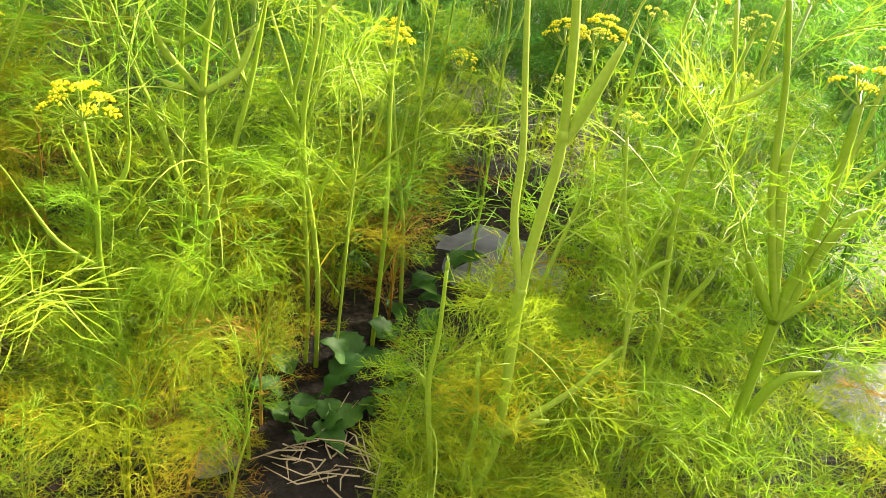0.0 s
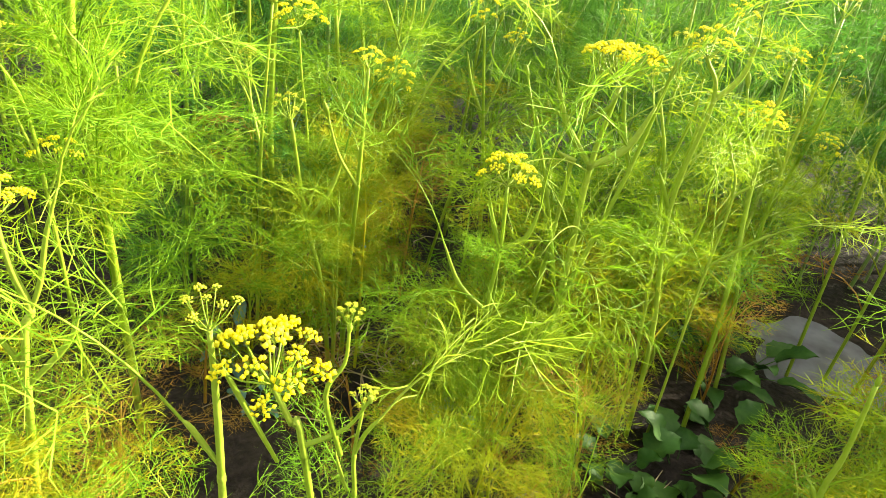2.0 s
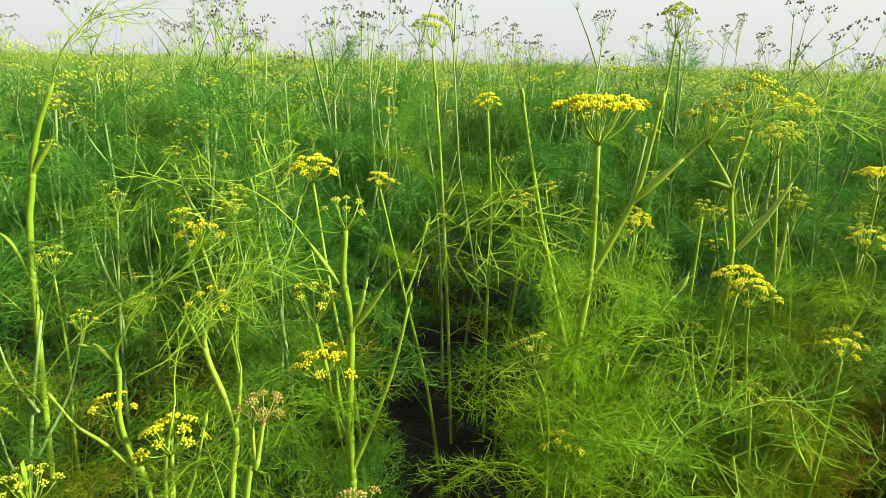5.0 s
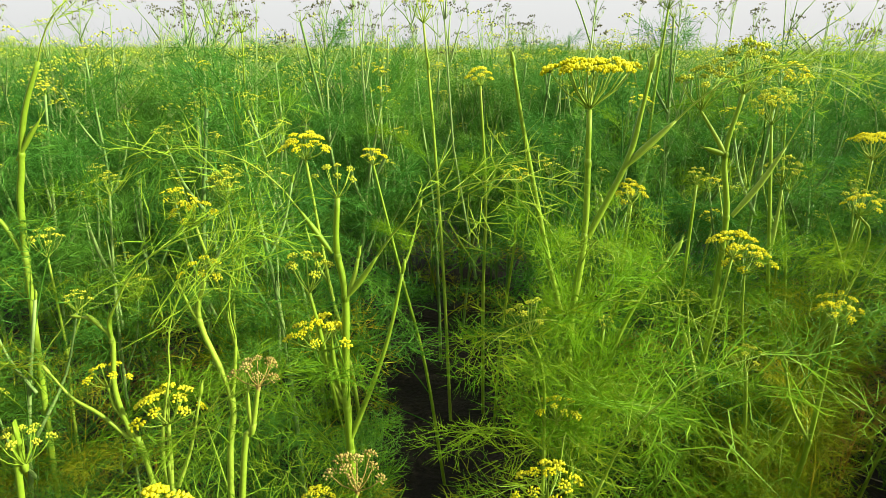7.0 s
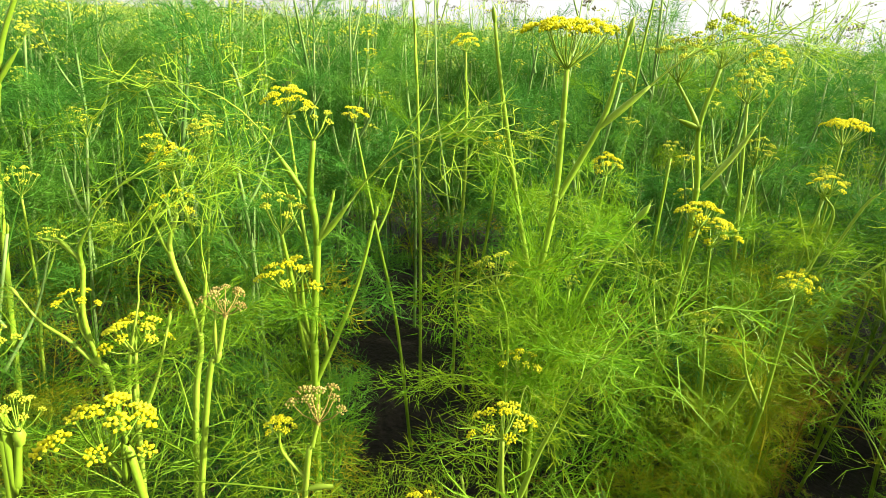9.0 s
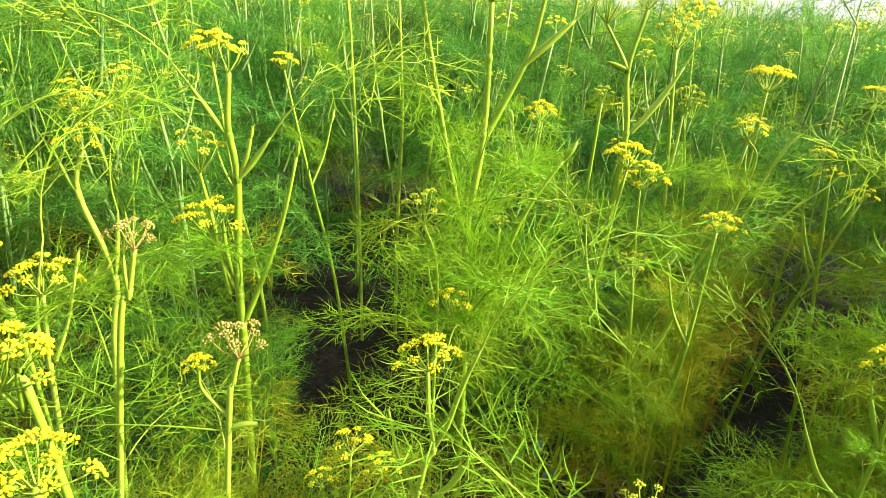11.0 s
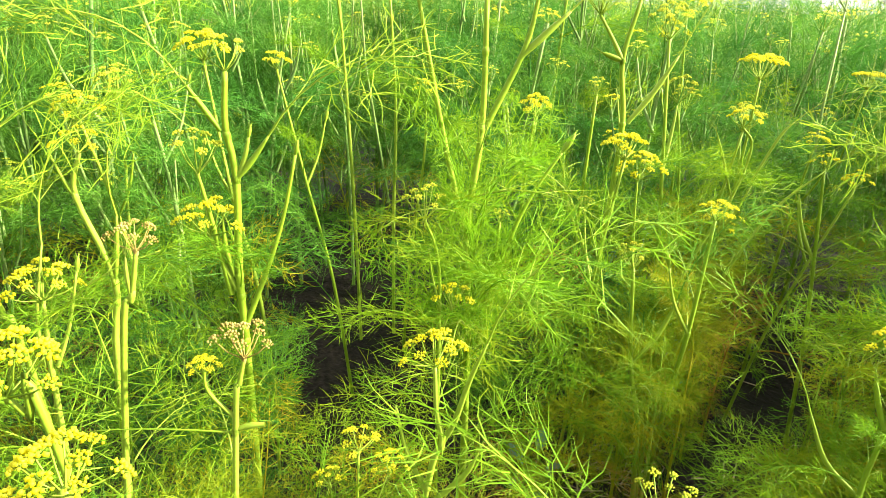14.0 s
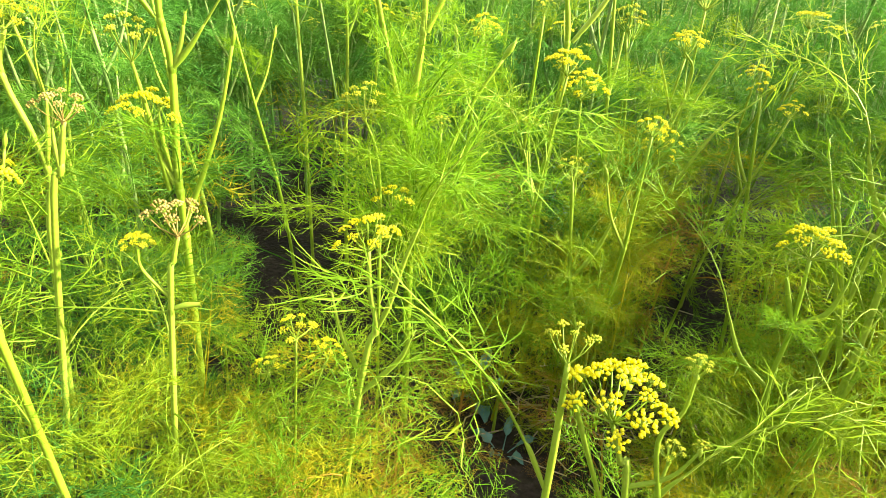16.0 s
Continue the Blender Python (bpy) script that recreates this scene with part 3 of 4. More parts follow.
fennel((-1.034, 0.385), [(-0.01, -0.015, 0.639), (-0.016, -0.023, 0.795), (-0.029, -0.044, 0.866)], 0.0040, "G", 0.037, [
        ([(-0.012, -0.018, 0.708), (-0.02, -0.03, 0.763), (-0.023, -0.035, 0.795)], "bud", 0.011),
        ([(-0.01, -0.016, 0.651), (-0.004, -0.006, 0.674), (0.001, 0.001, 0.702)], "Y", 0.039)],
       5, (0.2, 0.6), 0.28, "green")
fennel((-1.122, 0.987), [(-0.005, -0.008, 0.276), (-0.016, -0.025, 0.557), (-0.014, -0.021, 0.754), (-0.013, -0.02, 0.963), (-0.025, -0.038, 1.102), (-0.014, -0.02, 1.228)], 0.0090, "G", 0.065, [
        ([(-0.025, -0.038, 1.102), (-0.042, -0.064, 1.149), (-0.06, -0.091, 1.194)], "G", 0.057),
        ([(-0.025, -0.038, 1.102), (-0.04, -0.06, 1.11), (-0.054, -0.081, 1.119)], "sheath", 0.000),
        ([(-0.007, -0.01, 0.966), (0.022, 0.033, 1.04), (0.045, 0.069, 1.118)], "leaf", 0.000),
        ([(-0.016, -0.025, 0.557), (-0.034, -0.052, 0.624), (-0.052, -0.079, 0.711)], "leaf", 0.000),
        ([(0.001, 0.002, 0.359), (0.055, 0.084, 0.55), (0.09, 0.135, 0.669)], "leaf", 0.000)],
       9, (0.2, 0.6), 0.32, "mixed")
fennel((-1.277, -0.140), [(0.017, 0.025, 0.633), (0.026, 0.039, 0.79), (0.006, 0.009, 0.924), (0.013, 0.02, 0.988)], 0.0060, "Y", 0.032, [
        ([(0.006, 0.009, 0.924), (-0.001, -0.001, 0.947), (-0.006, -0.009, 0.974)], "bud", 0.008),
        ([(0.026, 0.039, 0.79), (0.031, 0.047, 0.849), (0.034, 0.052, 0.897)], "leaf", 0.000)],
       5, (0.2, 0.7), 0.3, "green")
fennel((-2.047, 0.095), [(0.011, 0.016, 0.599), (0.019, 0.029, 0.814), (0.017, 0.026, 0.939)], 0.0050, "G", 0.046, [
        ([(0.023, 0.035, 0.79), (0.04, 0.061, 0.846), (0.061, 0.092, 0.939)], "leaf", 0.000)],
       5, (0.3, 0.9), 0.35, "green")
fennel((-1.121, -0.204), [(0.042, 0.064, 0.752), (0.054, 0.082, 0.848), (0.061, 0.092, 0.909)], 0.0050, "D", 0.029, [
        ([(0.053, 0.081, 0.848), (0.053, 0.08, 0.881), (0.054, 0.081, 0.905)], "sheath", 0.000)],
       4, (0.3, 0.7), 0.3, "green")
fennel((-1.193, -0.164), [(-0.043, -0.064, 0.697), (-0.054, -0.082, 0.784), (-0.062, -0.093, 0.857), (-0.058, -0.087, 0.931), (-0.066, -0.1, 0.957)], 0.0050, "bud", 0.012, [
        ([(-0.055, -0.083, 0.774), (-0.076, -0.115, 0.816), (-0.096, -0.145, 0.843), (-0.11, -0.166, 0.881)], "bud", 0.010),
        ([(-0.058, -0.088, 0.812), (-0.064, -0.097, 0.83), (-0.066, -0.1, 0.859)], "Y", 0.033),
        ([(-0.066, -0.1, 0.957), (-0.072, -0.109, 0.965), (-0.078, -0.118, 0.967)], "bud", 0.008),
        ([(-0.058, -0.087, 0.931), (-0.058, -0.087, 0.961), (-0.052, -0.078, 0.982)], "leaf", 0.000)],
       5, (0.2, 0.65), 0.3, "green")
fennel((-1.227, -0.215), [(0.006, 0.009, 0.677), (0.007, 0.011, 0.727), (0.01, 0.015, 0.801)], 0.0050, "Y", 0.048, [
        ([(0.011, 0.017, 0.697), (0.026, 0.039, 0.765), (0.038, 0.057, 0.849)], "bud", 0.012),
        ([(0.003, 0.004, 0.697), (0.004, 0.005, 0.775), (0.016, 0.025, 0.884)], "leaf", 0.000)],
       4, (0.2, 0.6), 0.3, "green")
fennel((-1.001, -0.427), [(0.041, 0.062, 0.921), (0.046, 0.07, 0.954)], 0.0040, "G", 0.024, [
        ],
       2, (0.2, 0.5), 0.3, "green")
fennel((-0.819, -0.160), [(-0.063, -0.089, 0.811), (-0.072, -0.102, 0.832), (-0.082, -0.116, 0.854)], 0.0050, "Y", 0.053, [
        ],
       3, (0.2, 0.55), 0.3, "green")
fennel((-1.014, -0.068), [(0.024, 0.034, 0.651), (0.03, 0.042, 0.727), (0.034, 0.049, 0.765)], 0.0050, "D", 0.038, [
        ([(0.026, 0.037, 0.67), (0.006, 0.009, 0.714), (0.004, 0.006, 0.746)], "Y", 0.019),
        ([(0.047, 0.066, 0.663), (0.033, 0.047, 0.66), (0.019, 0.027, 0.65)], "leaf", 0.000)],
       5, (0.2, 0.6), 0.3, "green")
fennel((-0.890, 0.164), [(0.033, 0.037, 0.526), (0.045, 0.05, 0.606), (0.038, 0.042, 0.668), (0.034, 0.038, 0.738)], 0.0060, "Y", 0.044, [
        ([(0.045, 0.05, 0.606), (0.056, 0.063, 0.65), (0.067, 0.075, 0.718), (0.081, 0.09, 0.78)], "leaf", 0.000),
        ([(0.032, 0.036, 0.515), (0.011, 0.012, 0.591), (0.001, 0.001, 0.654)], "bud", 0.009),
        ([(0.03, 0.033, 0.482), (0.068, 0.076, 0.55), (0.082, 0.092, 0.598)], "sheath", 0.000)],
       6, (0.15, 0.55), 0.28, "mixed")
fennel((-0.370, 0.307), [(-0.053, -0.054, 0.584), (-0.064, -0.065, 0.638), (-0.078, -0.079, 0.693)], 0.0050, "Y", 0.058, [
        ([(-0.056, -0.057, 0.603), (-0.023, -0.023, 0.624), (-0.006, -0.006, 0.664)], "G", 0.009),
        ([(-0.074, -0.075, 0.585), (-0.104, -0.105, 0.695), (-0.111, -0.113, 0.724)], "sheath", 0.000),
        ([(-0.026, -0.026, 0.584), (-0.04, -0.041, 0.674), (-0.028, -0.028, 0.715), (-0.026, -0.027, 0.761)], "G", 0.015)],
       3, (0.15, 0.45), 0.25, "green")
fennel((-0.491, 0.202), [(-0.002, -0.003, 0.555), (-0.004, -0.004, 0.682), (-0.006, -0.006, 0.754)], 0.0055, "G", 0.028, [
        ([(-0.003, -0.003, 0.573), (-0.021, -0.021, 0.63), (-0.027, -0.028, 0.646)], "leaf", 0.000)],
       3, (0.15, 0.5), 0.25, "green")
fennel((-0.391, 0.830), [(-0.001, 0, 0.012), (-0.043, -0.013, 0.307), (-0.064, -0.02, 0.471), (-0.062, -0.019, 0.604), (-0.071, -0.022, 0.727)], 0.0060, "Y", 0.049, [
        ([(-0.066, -0.02, 0.471), (-0.121, -0.037, 0.515), (-0.16, -0.05, 0.595)], "leaf", 0.000),
        ([(-0.062, -0.019, 0.604), (-0.024, -0.007, 0.64), (-0.011, -0.003, 0.702)], "leaf", 0.000),
        ([(-0.064, -0.02, 0.61), (-0.085, -0.026, 0.661), (-0.099, -0.031, 0.711)], "sheath", 0.000),
        ([(-0.018, -0.006, 0.128), (0.021, 0.007, 0.293), (0.036, 0.011, 0.435), (0.055, 0.017, 0.501)], "bud", 0.009),
        ([(-0.035, -0.011, 0.25), (-0.057, -0.018, 0.304), (-0.081, -0.025, 0.334)], "leaf", 0.000)],
       8, (0.12, 0.5), 0.26, "mixed")
fennel((-0.382, 1.058), [(-0.002, -0.001, 0.349), (-0.004, -0.002, 0.496), (-0.01, -0.006, 0.717), (0.004, 0.002, 0.88)], 0.0090, "Yflat", 0.068, [
        ([(-0.01, -0.006, 0.717), (-0.067, -0.038, 0.796), (-0.096, -0.054, 0.874)], "leaf", 0.000),
        ([(-0.01, -0.006, 0.717), (0.044, 0.024, 0.766), (0.071, 0.04, 0.85)], "leaf", 0.000),
        ([(-0.037, -0.021, 0.724), (-0.053, -0.03, 0.728), (-0.073, -0.041, 0.74)], "sheath", 0.000),
        ([(-0.023, -0.013, 0.451), (-0.072, -0.04, 0.645), (-0.114, -0.064, 0.783)], "bud", 0.014)],
       10, (0.2, 0.8), 0.32, "green")
fennel((-0.442, 1.043), [(0.007, 0, 0.411), (0.011, 0, 0.527), (0.017, 0, 0.799), (0.026, 0, 0.894)], 0.0060, "G", 0.037, [
        ([(0.017, 0, 0.799), (-0.02, 0, 0.801), (-0.054, -0.001, 0.811)], "sheath", 0.000),
        ([(0.017, 0, 0.799), (0.055, 0.001, 0.836), (0.07, 0.001, 0.867)], "leaf", 0.000),
        ([(0.005, 0, 0.537), (-0.04, 0, 0.675), (-0.111, -0.001, 0.858)], "bud", 0.014),
        ([(0.009, 0, 0.562), (-0.015, 0, 0.614), (-0.019, 0, 0.669)], "sheath", 0.000)],
       7, (0.2, 0.7), 0.3, "green")
fennel((-0.193, 1.216), [(-0.007, 0, 0.153), (-0.037, 0, 0.429), (-0.082, -0.001, 0.694), (-0.138, -0.001, 0.85)], 0.0060, "G", 0.033, [
        ([(-0.032, 0, 0.445), (0.015, 0, 0.553), (0.025, 0, 0.632)], "leaf", 0.000),
        ([(-0.082, -0.001, 0.694), (-0.063, -0.001, 0.823), (-0.066, -0.001, 0.896)], "G", 0.027)],
       7, (0.2, 0.7), 0.28, "mixed")
fennel((-0.119, 1.217), [(-0.002, 0, 0.139), (-0.01, 0, 0.454), (-0.013, 0, 0.689), (-0.047, 0, 0.776)], 0.0040, "bud", 0.013, [
        ([(-0.011, 0, 0.523), (0.068, 0.001, 0.621), (0.081, 0.001, 0.634)], "leaf", 0.000),
        ([(-0.013, 0, 0.689), (0.007, 0, 0.712), (0.012, 0, 0.719)], "sheath", 0.000)],
       5, (0.2, 0.6), 0.25, "mixed")
fennel((-0.162, 1.208), [(-0.022, -0.012, 0.308), (-0.074, -0.041, 0.634), (-0.062, -0.035, 0.87), (-0.095, -0.053, 0.946)], 0.0070, "Y", 0.048, [
        ([(-0.062, -0.035, 0.87), (-0.03, -0.017, 0.923), (-0.023, -0.013, 0.987)], "leaf", 0.000),
        ([(-0.074, -0.041, 0.634), (-0.097, -0.054, 0.682), (-0.114, -0.064, 0.719)], "sheath", 0.000)],
       5, (0.25, 0.7), 0.28, "green")
fennel((0.215, 0.659), [(0.008, 0, 0.318), (0.015, 0, 0.444), (-0.012, 0, 0.695), (-0.014, 0, 0.813), (-0.014, 0, 0.885), (-0.03, 0, 0.991), (-0.044, 0, 1.056)], 0.0090, "Y", 0.034, [
        ([(-0.012, 0, 0.695), (-0.044, 0, 0.79), (-0.055, -0.001, 0.876), (-0.078, -0.001, 0.981), (-0.092, -0.001, 1.046)], "G", 0.017),
        ([(-0.012, 0, 0.899), (0.003, 0, 0.955), (0.018, 0, 1.015)], "leaf", 0.000),
        ([(0.015, 0, 0.444), (0.089, 0.001, 0.544), (0.13, 0.001, 0.628)], "bud", 0.009),
        ([(0.015, 0, 0.444), (0.045, 0, 0.476), (0.08, 0.001, 0.492)], "leaf", 0.000),
        ([(-0.016, 0, 0.324), (-0.019, 0, 0.446), (-0.041, 0, 0.569)], "bud", 0.006)],
       5, (0.1, 0.45), 0.25, "green")
fennel((0.180, 0.660), [(-0.025, 0, 0.295), (-0.064, -0.001, 0.5), (-0.066, -0.001, 0.592), (-0.075, -0.001, 0.701)], 0.0050, "bud", 0.009, [
        ([(-0.064, -0.001, 0.5), (-0.075, -0.001, 0.518), (-0.081, -0.001, 0.527)], "sheath", 0.000)],
       7, (0.1, 0.4), 0.24, "mixed")
fennel((0.505, 0.848), [(-0.023, 0, 0.239), (-0.077, -0.001, 0.487), (-0.108, -0.001, 0.643), (-0.159, -0.002, 0.75), (-0.194, -0.002, 0.867)], 0.0050, "G", 0.020, [
        ([(-0.108, -0.001, 0.643), (-0.132, -0.001, 0.668), (-0.155, -0.001, 0.676)], "leaf", 0.000),
        ([(-0.108, -0.001, 0.643), (-0.082, -0.001, 0.679), (-0.065, -0.001, 0.693)], "leaf", 0.000)],
       6, (0.1, 0.5), 0.27, "green")
fennel((0.532, 0.940), [(-0.015, 0, 0.352), (-0.03, 0, 0.512), (-0.084, -0.001, 0.735), (-0.088, -0.001, 0.875), (-0.068, -0.001, 0.917), (-0.116, -0.001, 1.059)], 0.0060, "Y", 0.027, [
        ([(-0.068, -0.001, 0.917), (-0.038, 0, 0.943), (-0.015, 0, 0.978)], "leaf", 0.000),
        ([(-0.084, -0.001, 0.735), (-0.109, -0.001, 0.76), (-0.133, -0.001, 0.779)], "leaf", 0.000),
        ([(-0.03, 0, 0.512), (0.008, 0, 0.608), (0.018, 0, 0.645)], "leaf", 0.000)],
       7, (0.1, 0.5), 0.3, "green")
fennel((0.622, 0.779), [(-0.003, 0, 0.304), (-0.006, 0, 0.421), (-0.034, 0, 0.666), (-0.042, 0, 0.805), (-0.059, -0.001, 0.925), (-0.07, -0.001, 0.982)], 0.0095, "Y", 0.041, [
        ([(-0.039, 0, 0.668), (-0.091, -0.001, 0.729), (-0.118, -0.001, 0.764)], "leaf", 0.000),
        ([(-0.034, 0, 0.666), (-0.119, -0.001, 0.847), (-0.165, -0.002, 0.989), (-0.207, -0.002, 1.092)], "G", 0.019),
        ([(-0.046, 0, 0.691), (-0.119, -0.001, 0.88), (-0.121, -0.001, 0.925)], "sheath", 0.000),
        ([(-0.028, 0, 0.67), (-0.018, 0, 0.82), (0.033, 0, 0.883)], "leaf", 0.000),
        ([(-0.028, 0, 0.67), (-0.009, 0, 0.701), (0.013, 0, 0.738)], "bud", 0.008),
        ([(-0.006, 0, 0.421), (0.014, 0, 0.557), (0.069, 0.001, 0.595)], "leaf", 0.000)],
       8, (0.1, 0.5), 0.3, "green")
fennel((-1.111, 1.139), [(0.028, 0.031, 0.34), (0.072, 0.08, 0.584), (0.12, 0.135, 0.776), (0.135, 0.151, 0.908), (0.114, 0.128, 0.956)], 0.0050, "Y", 0.043, [
        ([(0.12, 0.135, 0.776), (0.093, 0.104, 0.876), (0.068, 0.076, 0.959)], "sheath", 0.000),
        ([(0.101, 0.113, 0.587), (0.113, 0.126, 0.652), (0.11, 0.123, 0.706)], "Y", 0.051),
        ([(0.135, 0.151, 0.557), (0.196, 0.219, 0.752), (0.264, 0.295, 0.862)], "leaf", 0.000),
        ([(0.147, 0.165, 0.823), (0.176, 0.197, 0.94), (0.194, 0.217, 0.976)], "leaf", 0.000)],
       6, (0.2, 0.6), 0.3, "mixed")
fennel((-1.057, 1.046), [(-0.019, -0.021, 0.556), (-0.032, -0.036, 0.735), (-0.038, -0.042, 0.836)], 0.0040, "Y", 0.057, [
        ],
       4, (0.2, 0.55), 0.28, "mixed")
fennel((-1.879, -0.388), [(0.032, 0.048, 0.899), (0.046, 0.07, 1.087), (0.061, 0.092, 1.196), (0.084, 0.128, 1.29)], 0.0080, "leaf", 0.000, [
        ([(0.043, 0.066, 1.104), (0.063, 0.095, 1.153), (0.078, 0.118, 1.188)], "sheath", 0.000),
        ([(0.029, 0.044, 0.911), (0.015, 0.023, 0.971), (0, 0, 1.001)], "sheath", 0.000)],
       6, (0.3, 0.9), 0.34, "green")
fennel((-0.601, -0.371), [(0.066, 0.074, 0.947), (0.073, 0.083, 0.984), (0.082, 0.093, 1.026)], 0.0030, "Y", 0.021, [
        ([(0.067, 0.075, 0.957), (0.065, 0.073, 0.992), (0.062, 0.07, 1.007)], "Y", 0.013)],
       2, (0.2, 0.5), 0.25, "green")
fennel((-0.653, -0.375), [(0.025, 0.035, 1.002), (0.028, 0.039, 1.039), (0.031, 0.044, 1.076)], 0.0030, "G", 0.012, [
        ],
       0, (0.15, 0.55), 0.3, "green")
fennel((-0.421, 0.378), [(-0.008, -0.005, 0.369), (-0.014, -0.008, 0.478), (-0.009, -0.005, 0.567)], 0.0040, "G", 0.018, [
        ([(-0.019, -0.011, 0.413), (-0.03, -0.017, 0.454), (-0.036, -0.02, 0.485)], "sheath", 0.000),
        ([(-0.015, -0.009, 0.478), (-0.004, -0.002, 0.521), (0.012, 0.007, 0.553)], "leaf", 0.000)],
       4, (0.1, 0.4), 0.24, "green")
fennel((-0.955, 0.125), [(0.006, 0.004, 0.25), (0.012, 0.006, 0.44), (0.010, 0.010, 0.565)], 0.0034, "Y", 0.034, [
        ([(0.012, 0.006, 0.40), (0.030, 0.030, 0.47), (0.038, 0.048, 0.53)], "Y", 0.028),
        ([(0.010, 0.006, 0.36), (-0.018, -0.012, 0.42), (-0.026, -0.020, 0.49)], "Y", 0.026)],
       4, (0.15, 0.4), 0.24, "mixed")
STALKS = []
STALKS += [
          (-0.30, 1.12, 0.95, 0.030, "G"), (-0.24, 1.32, 1.00, 0.040, "Y"), (-0.06, 1.62, 1.02, 0.036, "G"), (-0.12, 1.46, 0.92, 0.044, "Y"), (-0.02, 1.70, 0.90, 0.040, "G"), (0.12, 1.86, 0.92, 0.040, "Y"),
          (0.36, 1.16, 0.96, 0.034, "G"), (0.44, 1.24, 1.02, 0.040, "Y"), (0.50, 1.06, 1.00, 0.030, "G"), (0.54, 1.44, 1.00, 0.044, "Y"), (0.62, 1.30, 1.06, 0.036, "G"), (0.76, 1.12, 1.00, 0.040, "Y"),
          (0.72, 1.56, 1.05, 0.044, "G"), (0.88, 1.34, 1.08, 0.040, "Y"), (-0.38, 1.62, 1.00, 0.044, "Y"), (0.95, 1.66, 1.06, 0.040, "Y"), (-0.60, 1.70, 1.04, 0.036, "G"), (0.66, 1.84, 1.05, 0.044, "Y"),
          (-1.94, 0.88, 1.21, 0.053, "Y"), (-1.96, 0.32, 1.03, 0.089, "Y"), (-1.90, 0.49, 1.01, 0.048, "Y"), (-1.86, 0.00, 0.92, 0.064, "Y")]
STALKS += [
          (-2.12, -0.30, 0.82, 0.053, "G"), (-1.12, 1.57, 1.04, 0.089, "Yflat"), (-1.37, 1.55, 1.21, 0.106, "Y"), (-1.22, 1.24, 1.14, 0.064, "G"), (-1.05, 0.87, 0.91, 0.060, "Y"), (-1.37, 0.93, 0.95, 0.049, "Y"),
          (-0.87, 0.96, 0.81, 0.046, "Y"), (-0.96, 0.83, 0.70, 0.041, "G"), (-1.03, 1.34, 0.93, 0.052, "G"), (-1.80, 0.92, 0.93, 0.053, "Y"), (-1.46, 1.42, 0.81, 0.045, "Y"), (-2.12, 0.79, 1.39, 0.101, "G"),
          (-1.77, 1.50, 1.44, 0.082, "G"), (-2.93, 0.47, 1.37, 0.076, "S"), (-1.25, 1.01, 1.01, 0.032, "G"), (-0.13, 1.51, 0.76, 0.053, "Y"), (0.02, 1.85, 0.66, 0.063, "Y"), (0.30, 1.86, 0.79, 0.105, "Y"),
          (-1.05, 1.36, 0.65, 0.055, "Y"), (-1.20, 1.21, 0.51, 0.059, "G"), (-0.83, 1.63, 0.79, 0.048, "Y"), (-0.14, 1.53, 0.76, 0.062, "Y")]
STALKS += [
          (0.35, 1.58, 0.85, 0.083, "Y"), (-1.06, 2.24, 0.99, 0.064, "Yflat"), (-1.00, 1.75, 0.85, 0.050, "Y"), (-1.55, 1.14, 0.90, 0.058, "Y"), (-1.28, 1.44, 0.96, 0.058, "G"), (-1.48, 1.66, 1.11, 0.083, "Y"),
          (-0.86, 1.46, 0.86, 0.039, "Y")]
for x, y, z, r, kind in STALKS:
    stalk(x, y, z, r, kind)


# ---- more of the crop behind ----
def random_fennel(base, seed, height, top, leaves, leaf_len):
    rng = random.Random(seed)
    lx, ly = rng.uniform(-0.15, 0.15), rng.uniform(-0.15, 0.15)
    line = [(lx * 0.2, ly * 0.2, height * 0.35), (lx * 0.5, ly * 0.5, height * 0.7), (lx, ly, height)]
    arms = []
    for i in range(rng.randint(3, 4)):
        h = height * (0.48 + 0.13 * i)
        th = i * 2.5 + seed
        c, s = math.cos(th), math.sin(th)
        o = (lx * h / height, ly * h / height)
        n = rng.uniform(0.16, 0.30) * (1.1 - 0.15 * i)
        arm = [(*o, h), (o[0] + c * n * 0.3, o[1] + s * n * 0.3, h + n * 0.55), (o[0] + c * n * 0.45, o[1] + s * n * 0.45, h + n * 1.15)]
        end = rng.choice(["Y", "G", "G", "bud", "leaf", "leaf"]) if top != "S" else "S"
        arms.append((arm, end, 0.012 if end == "bud" else rng.uniform(0.026, 0.045)))
    return fennel(base, line, rng.uniform(0.0062, 0.0085), top, 0.014 if top == "bud" else rng.uniform(0.028, 0.045), arms, leaves, (0.12 * height, 0.9 * height), leaf_len, "mixed" if seed % 4 == 0 else "green", True)


rng = random.Random(5)
kinds = [random_fennel((-2.3 - 0.27 * i, 1.9 + 0.31 * (i % 3)), 70 + i, h, top, 10, 0.40)
         for i, (h, top) in enumerate([(1.15, "Y"), (1.05, "G"), (1.3, "S"), (1.2, "Y"), (0.95, "bud"), (1.4, "S"), (1.1, "G")])]
spots = []
tries = 0
while len(spots) < 160 and tries < 6000:
    tries += 1
    th, d = radians(rng.uniform(40, 208)), rng.uniform(1.75, 3.9)
    x, y = HUB[0] + d * math.cos(th), HUB[1] + d * math.sin(th)
    if any(((x - bx) / (rx + 0.05)) ** 2 + ((y - by) / (ry + 0.05)) ** 2 < 0.8 for bx, by, rx, ry, _ in BASINS):
        continue
    if bare(x, y, 0.14) or any((x - a) ** 2 + (y - b) ** 2 < 0.175 ** 2 for a, b in spots):
        continue
    spots.append((x, y))
